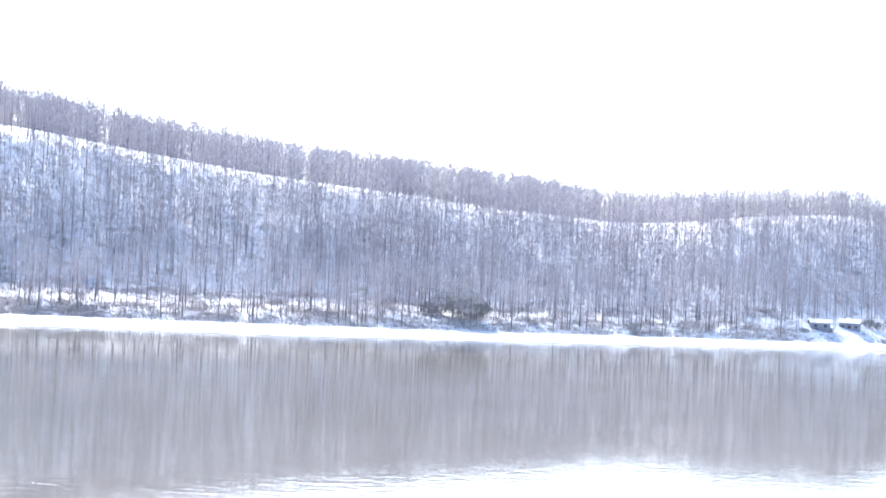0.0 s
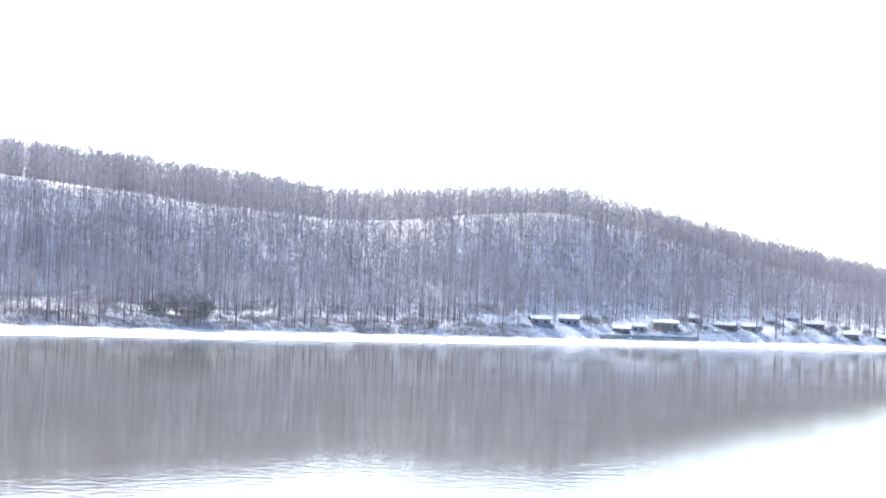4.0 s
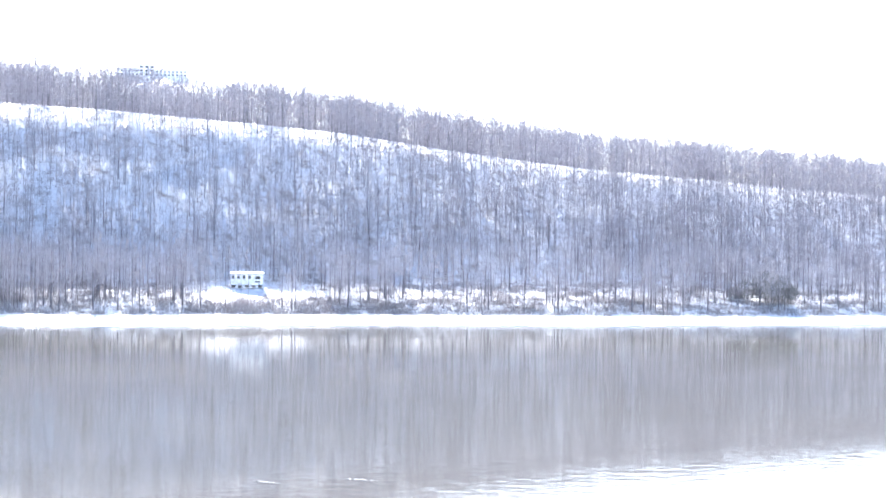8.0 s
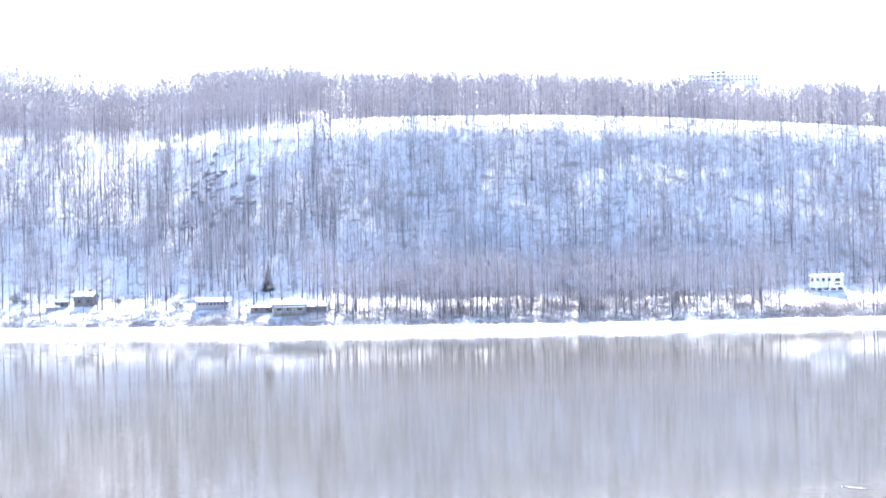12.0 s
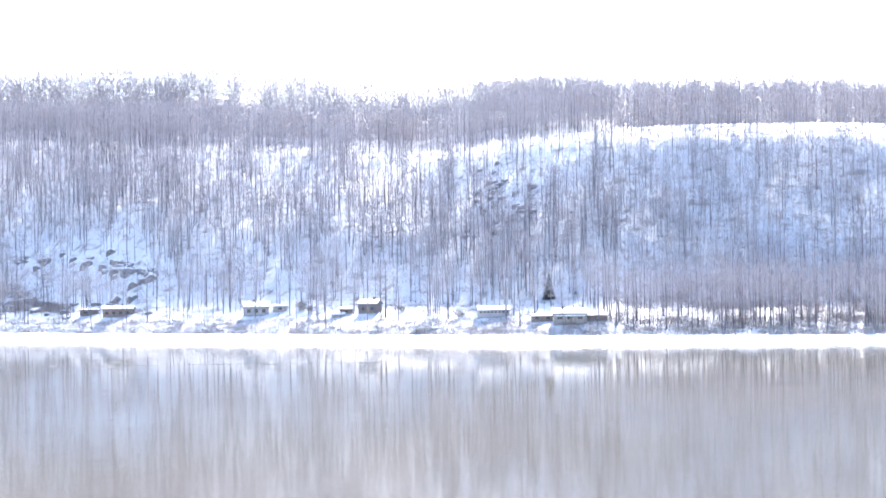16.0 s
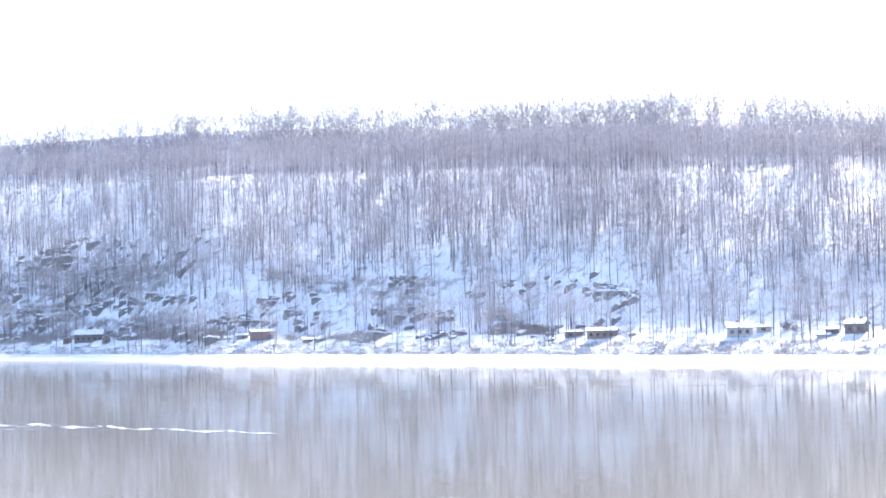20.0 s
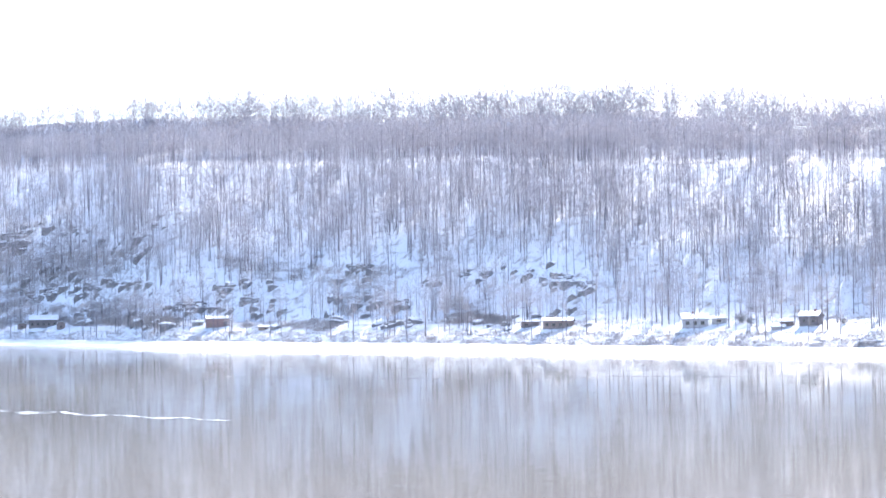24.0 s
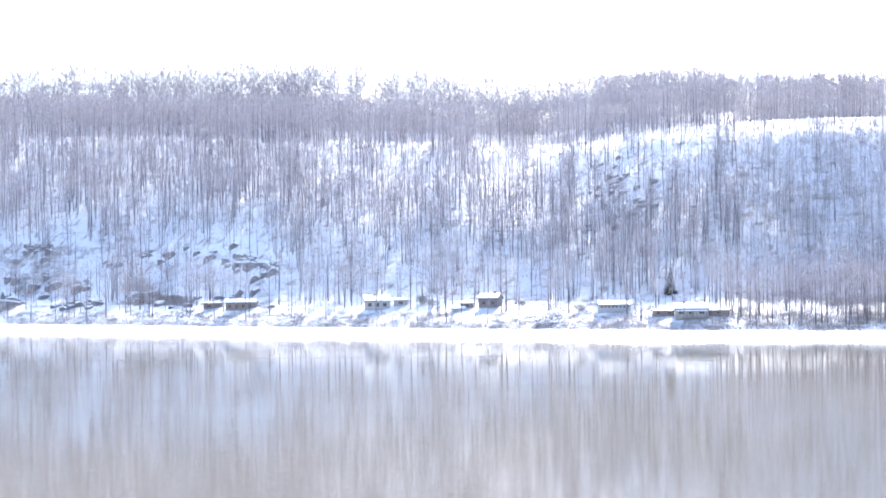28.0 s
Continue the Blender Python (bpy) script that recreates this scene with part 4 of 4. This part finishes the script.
house("side_shed", -29.95, 90, 5.0, 3.5, 2.2, 0.5, GREY_WALL, "grey flat shed beside the white cottage", [(0, 0.9, 1.4, 0.8)], None, "x", 0, category="shed", group="cottages along the bank", snow=0.15)
house("brown_cabin", -34.62, 86, 11.5, 6.0, 3.2, 1.0, BROWN_WALL, "long brown wooden cabin, snow on half the roof", row(4, -4.2, 3.6, 1.2, 1.1, 1.1), 4.8, "x", -6, category="cabin", group="cottages along the bank", snow=0.3)
house("brown_shed", -35.45, 89, 7.2, 4.0, 2.4, 0.4, BROWN_WALL, "long brown shed joined to the cabin", [(-1.5, 0.9, 1.4, 0.7)], None, "x", 0, category="shed", group="cottages along the bank", snow=0.08)
house("red_cabin", -44.62, 91, 11.0, 6.5, 4.4, 0.9, RED_WALL, "rust-red flat-roofed cabin below the rocks", [(3.6, 1.5, 1.1, 1.3)], -3.6, "x", 4, category="cabin", group="cottages along the bank", snow=0.22)
house("shed", -45.2, 95, 5.6, 4.0, 2.0, 0.6, GREY_WALL, "low snowy shed beside the red cabin", [], 0.6, "x", 0, category="shed", group="cottages along the bank")
house("orange_shed", -43.28, 83, 4.6, 3.2, 1.7, 0.5, ORANGE_WALL, "small orange-brown shed half buried in snow", [(0.9, 0.7, 0.8, 0.6)], None, "x", 6, category="shed", group="cottages along the bank")
house("lake_cabin", -49.6, 88, 15.5, 7.0, 4.6, 2.2, DARK_WALL, "long dark cabin with a white roof under the rocks", row(5, -6, 6, 1.6, 1.2, 1.3), None, "x", -3, category="cabin", group="cottages along the bank", snow=0.35)
house("boat_shed", -49.12, 84, 4.2, 4.0, 3.4, 1.2, BROWN_WALL, "narrow reddish-brown shed beside the dark cabin", [(0, 1.2, 0.9, 0.9)], None, "y", 0, category="shed", group="cottages along the bank", snow=0.15)
house("boat_shed", -50.22, 85, 4.8, 4.0, 2.8, 0.9, BROWN_WALL, "small reddish shed at the edge of the trees", [(0, 1.1, 0.9, 0.8)], None, "y", 0, category="shed", group="cottages along the bank", snow=0.15)
house("green_cabin", -52.8, 87, 15.0, 8.0, 4.2, 3.0, GREEN_WALL, "grey-green cabin with a steep snowy roof and long porch", row(3, -3.5, 3.5, 1.5, 1.3, 1.3), 0.0, "x", 6, category="cabin", group="cottages along the bank", porch=(-7, 7, 2.2, 3.0))

# the hamlet downstream
HAM = "houses of the hamlet on the shore"
house("hillside_house", 19.92, 79, 8.0, 7.0, 4.3, 1.2, BLUE_WALL, "blue-grey house with small windows built into the snowy bank", row(2, -2, 2, 2.7, 1.2, 1.0) + [(-1.8, 0.9, 1.6, 1.2)], 1.8, "x", 8, group=HAM, sink=2.2)
house("hillside_house", 20.78, 82, 8.6, 6.0, 3.4, 1.3, BLUE_WALL, "blue-grey cottage above a steep snowy bank", row(3, -2.8, 2.8, 1.4, 1.2, 1.1), None, "x", -4, group=HAM, sink=1.5)
house("boathouse", 22.33, 70, 7.2, 5.0, 2.8, 0.9, DARK_WALL, "small dark boathouse by the shore wall", [(-2, 0.9, 1.2, 1.0), (1.9, 0.9, 1.2, 1.0)], 0, "x", 0, category="boathouse", group=HAM, sink=1.5)
house("shore_house", 22.72, 75, 8.0, 5.5, 2.7, 1.0, GREY_WALL, "grey cottage with a flat white roof near the shore", row(3, -2.8, 2.8, 1.0, 1.1, 1.0), None, "x", 0, group=HAM, sink=1.5)
house("shore_house", 23.59, 80, 11.0, 7.0, 3.7, 1.1, GREEN_WALL, "wide dark house with a snowy roof", row(4, -4, 4, 1.5, 1.1, 1.2), 4.9, "x", 3, group=HAM, sink=1.9)
house("brown_house", 24.42, 93, 5.4, 5.0, 3.2, 1.3, BROWN_WALL, "small brown house among the trees", [(0, 1.3, 1.6, 1.1)], None, "x", 0, group=HAM, sink=1.5)
house("shore_house", 25.32, 82, 9.6, 6.0, 3.0, 1.1, DARK_WALL, "dark low house with a thick snowy roof", row(3, -3.2, 3.2, 1.1, 1.3, 1.0), None, "x", -3, group=HAM, sink=1.5)
house("shore_house", 26.0, 83, 7.4, 6.0, 2.6, 1.0, GREEN_WALL, "dark green cottage with a snowy roof", row(2, -2, 2, 1.0, 1.2, 1.0), 0, "x", 0, group=HAM, sink=1.5)
house("hill_house", 26.6, 100, 5.8, 5.0, 3.0, 1.8, GREY_WALL, "small grey house higher on the slope", [(0, 1.2, 1.4, 1.1)], None, "x", 20, group=HAM, sink=1.5)
house("hill_house", 27.22, 108, 6.4, 6.0, 2.6, 2.3, PALE_WALL, "pale house with a steep bright roof among trees", [(-1.2, 1.0, 1.1, 1.1)], 1.2, "x", 10, group=HAM, sink=1.5)
house("shore_house", 27.86, 90, 9.6, 6.0, 2.8, 1.2, BROWN_WALL, "long brown house behind bare trees", row(3, -3, 3, 1.0, 1.1, 1.0), None, "x", 0, group=HAM, sink=1.5)
house("shore_house", 28.91, 71, 7.2, 5.0, 3.0, 1.4, GREEN_WALL, "grey-green cottage low on the shore", row(2, -2, 2, 1.0, 1.2, 1.1), None, "x", 5, group=HAM, sink=1.5)
house("boathouse", 29.82, 69, 5.8, 4.5, 2.4, 1.0, BROWN_WALL, "brown boathouse by the ice", [(0, 0.8, 1.6, 1.1)], None, "x", 0, category="boathouse", group=HAM, sink=1.5)


# bushes and small evergreens standing between the houses of the hamlet and by the cottages
def bush_mesh(seed, leaf, n):
    rng = np.random.default_rng(seed)
    centres = [(rng.normal(0, 0.9), rng.normal(0, 0.9), 0.9 + rng.random(), 0.9 + 0.5 * rng.random(), 0.8 + 0.5 * rng.random()) for _ in range(5)]
    v, f = blob_leaves(rng, centres, n, leaf)
    v[:, 2] = np.maximum(v[:, 2], -0.2)
    return mesh_from("foliage", v, f, [THICKET]), mesh_from("stems", *gather([tube((c[0] * 0.3, c[1] * 0.3, -0.4), (c[0], c[1], c[2]), 0.07, 0.03, 4) for c in centres]), [BARK])


BUSHES = [bush_mesh(40 + k, 0.13, 900) for k in range(4)]


def bush(a, s, size, k, label):
    p = site(a, s)
    root = thing("bush", pose(p.x, p.y, p.z, 0, 0, 77 * k) @ Matrix.Diagonal((size, size, size * 0.8, 1)), label, "bush", "bushes among the houses")
    for part_name, me in zip(("foliage", "stems"), BUSHES[k % 4]):
        new(part_name, me).parent = root


for i, (a, s, size) in enumerate([(19.5, 70, 1.1), (20.3, 72, 1.0), (21.25, 84, 1.7), (21.6, 80, 1.9), (21.95, 84, 1.6), (22.95, 70, 1.1), (23.3, 71, 1.7), (23.65, 70, 1.9), (23.95, 71, 1.4), (24.05, 88, 1.8),
                                  (24.75, 76, 1.0), (25.65, 75, 1.9), (26.3, 78, 1.2), (26.8, 84, 1.6), (27.5, 80, 1.8), (27.3, 72, 1.4), (28.3, 76, 2.0), (28.7, 82, 1.7), (29.4, 74, 1.8), (29.0, 66, 1.2),
                                  (-29.3, 92, 1.7), (-29.0, 90, 1.2), (-24.7, 80, 1.3), (-26.4, 88, 1.0), (-19.9, 78, 1.2)]):
    bush(a, s, size, i, "dark leafless bush in the snow between the houses" if a > 0 else "grey twiggy bush beside the cottages")


# ---- the hotel beyond the ridge ----
def hotel():
    d = 1500.0
    a = -8.97
    x, y = d * math.sin(radians(a)), d * math.cos(radians(a))
    z = EYE_Z + d * math.tan(radians(5.40))
    root = thing("hotel", pose(x, y, z, 0, 0, -a), "long white hilltop hotel with a square tower", "hotel")

    def block(name, x0, x1, h, depth, cols, rows_, wide, tall):
        w = x1 - x0
        bm_open = []
        for r in range(rows_):
            for c in range(cols):
                bm_open.append((-w / 2 + w * (c + 0.5) / cols, 0.8 + r * (h - 0.6) / rows_, wide, tall))
        cx = (x0 + x1) / 2
        node = wall_with_openings(root, WHITE_WALL, w, 0, h, -depth / 2, -depth / 2 + 0.3, bm_open, name)
        node.location.x = cx
        box("back_wall", WHITE_WALL, node, -w / 2, w / 2, depth / 2 - 0.3, depth / 2, 0, h)
        for sgn in (-1, 1):
            lo, hi = sorted((sgn * w / 2, sgn * (w / 2 - 0.3)))
            box("side_wall", WHITE_WALL, node, lo, hi, -depth / 2 + 0.302, depth / 2 - 0.302, 0, h)
        box("roof", SHINGLE, node, -w / 2 - 0.3, w / 2 + 0.3, -depth / 2 - 0.3, depth / 2 + 0.3, h + 0.003, h + 0.5)
        for o in bm_open:
            box("pane", GLASS, node, o[0] - o[2] / 2, o[0] + o[2] / 2, -depth / 2 + 0.2, -depth / 2 + 0.24, o[1], o[1] + o[3])

    block("left_wing", -16.2, 0.3, 5.6, 11, 6, 2, 1.5, 1.3)
    block("tower", 0.35, 12.6, 9.0, 12, 3, 3, 2.3, 1.5)
    block("right_wing", 12.65, 37.0, 5.2, 11, 8, 2, 1.5, 1.2)
    box("terrace", PALE_WALL, root, -19, 1, -9, 7, -4, -0.02)
    box("podium", WHITE_WALL, root, 1.05, 38, -6.4, 6.4, -5, -0.02)


hotel()


# ---- shore wall, docks, floes ----
def shore_wall():
    p, q = site(21.7, 63.5), site(24.5, 63.5)
    mid, along = (p + q) / 2, (q - p).normalized()
    root = thing("retaining_wall", pose(mid.x, mid.y, mid.z, 0, 0, math.degrees(math.atan2(along.y, along.x))), "long low stone retaining wall with snow on top", "retaining wall")
    r = random.Random(4)
    half = (q - p).length / 2
    x = -half
    while x < half:
        w = r.uniform(1.4, 2.6)
        h = r.uniform(0.9, 1.3)
        box("stone_block", CONCRETE, root, x, x + w - 0.06, -0.5, 0.5, -1.2, h, bevel=0.06)
        x += w
    box("snow_layer", SNOW, root, -half, half, -0.35, 1.4, 1.3, 1.55, bevel=0.08)


shore_wall()


def dock(a, s, length, label):
    root = thing("dock", facing(a, s, 3, 0.25), label, "dock")
    for i in range(6):
        box("plank", TIMBER, root, -length / 2, length / 2, -0.9 + 0.3 * i, -0.63 + 0.3 * i, 0.5, 0.58)
    for i in range(4):
        xx = -length / 2 + 0.3 + (length - 0.6) * i / 3
        box("post", TIMBER, root, xx - 0.1, xx + 0.1, -0.8, -0.6, -1.2, 0.499)
    box("snow_layer", SNOW, root, -length / 2 + 0.3, length / 2 - 0.3, -0.2, 0.85, 0.584, 0.75, bevel=0.05)


dock(-15.4, 69, 9.5, "dark timber dock pulled up on the bank")
dock(-25.6, 66, 8.5, "low wooden dock along the snowy bank")
dock(-44.1, 76, 6.5, "short wooden dock below the red cabin")
dock(5.6, 74, 8.0, "weathered dock lying under the thicket")
dock(-36.4, 80, 7.0, "weathered timber dock beside the brown shed")


def floe(a0, a1, r0, r1, wide, label, seed, mat=None):
    """A thin drifting sheet of frazil ice: a long ragged strip from one bearing to the other."""
    n = 90
    top = []
    for i in range(n):
        f = i / (n - 1)
        a, r = a0 + (a1 - a0) * f, r0 + (r1 - r0) * f
        r += wide * 0.8 * noise.noise((f * 9, seed, 0))
        w = wide * max(0.02, math.sin(math.pi * f) ** 0.5 * (0.35 + 1.3 * noise.noise((f * 11, seed, 4)) + 0.6 * noise.noise((f * 45, seed, 9))))
        for e in (-w / 2, w / 2):
            top.append(((r + e) * math.sin(radians(a)), (r + e) * math.cos(radians(a)), 0.05))
    low = [(x, y, -0.05) for x, y, z in top]
    m = len(top)
    faces = []
    for i in range(n - 1):
        p = 2 * i
        faces += [(p, p + 2, p + 3, p + 1), (m + p, m + p + 1, m + p + 3, m + p + 2), (p, m + p, m + p + 2, p + 2), (p + 1, p + 3, m + p + 3, m + p + 1)]
    faces += [(0, 1, m + 1, m), (m - 2, 2 * m - 2, 2 * m - 1, m - 1)]
    tagged(new("ice_floe", mesh_from("ice_floe", top + low, faces, [mat or FRAZIL])), label, "ice floe", "drifting ice floes")


floe(-55.0, -49.3, 384, 350, 13.0, "long thin streak of white drifting ice on the river", 1)
floe(-52.4, -44.2, 371, 311, 12.0, "long tapering streak of white drifting ice on the river", 14)
floe(-53.9, -50.6, 362, 345, 3.0, "thin wisp of drifting ice beside a longer streak", 17)
floe(-41.6, -31.0, 486, 476, 3.0, "thin broken line of drifting ice near the shelf", 2)
floe(-46.0, -42.6, 520, 505, 4.0, "small streak of frazil ice on grey water", 3)
floe(-53.6, -52.0, 224, 219, 1.5, "small white floe drifting on the river", 5)
floe(-30.5, -27.0, 470, 474, 3.0, "small streak of frazil ice on grey water", 8)
edge_rng = random.Random(21)
for i in range(26):
    a = edge_rng.uniform(-50, 29)
    d0 = float(SHORE(a)) - edge_rng.uniform(4, 9)
    half = edge_rng.uniform(0.08, 0.3)
    floe(a - half, a + half, d0, d0 + edge_rng.uniform(-1, 1), edge_rng.uniform(2.0, 4.0), "small snow-covered floe broken off the ice shelf", 30 + i, SNOW_ICE)
for i, (a, r, half) in enumerate([(-5.1, 161, 0.4), (-2.3, 163, 0.5), (-39.2, 194, 0.5)]):
    floe(a - half, a + half, r + 1, r - 1, 0.7, "small wisp of foam drifting on the open water", 70 + i)


# ---- old tracks across the slope: narrow level benches under snow ----
def trail(a0, a1, s0, s1):
    n = 70
    pts = []
    for i in range(n):
        f = i / (n - 1)
        a, s = a0 + (a1 - a0) * f, s0 + (s1 - s0) * f
        z = site(a, s).z + 0.35
        for e in (-1.1, 1.1):
            p = site(a, s + e)
            pts += [(p.x, p.y, z), (p.x, p.y, z - 2.2)]
    faces = []
    for i in range(n - 1):
        p, q = 4 * i, 4 * i + 4
        faces += [(p, p + 2, q + 2, q), (p + 1, p, q, q + 1), (p + 2, p + 3, q + 3, q + 2)]
    tagged(new("trail", mesh_from("trail", pts, faces, [SNOW])), "narrow snow-covered track crossing the wooded slope", "trail", kind="structure")


trail(-8.9, -5.9, 168, 193)
trail(-13.2, -10.3, 186, 192)
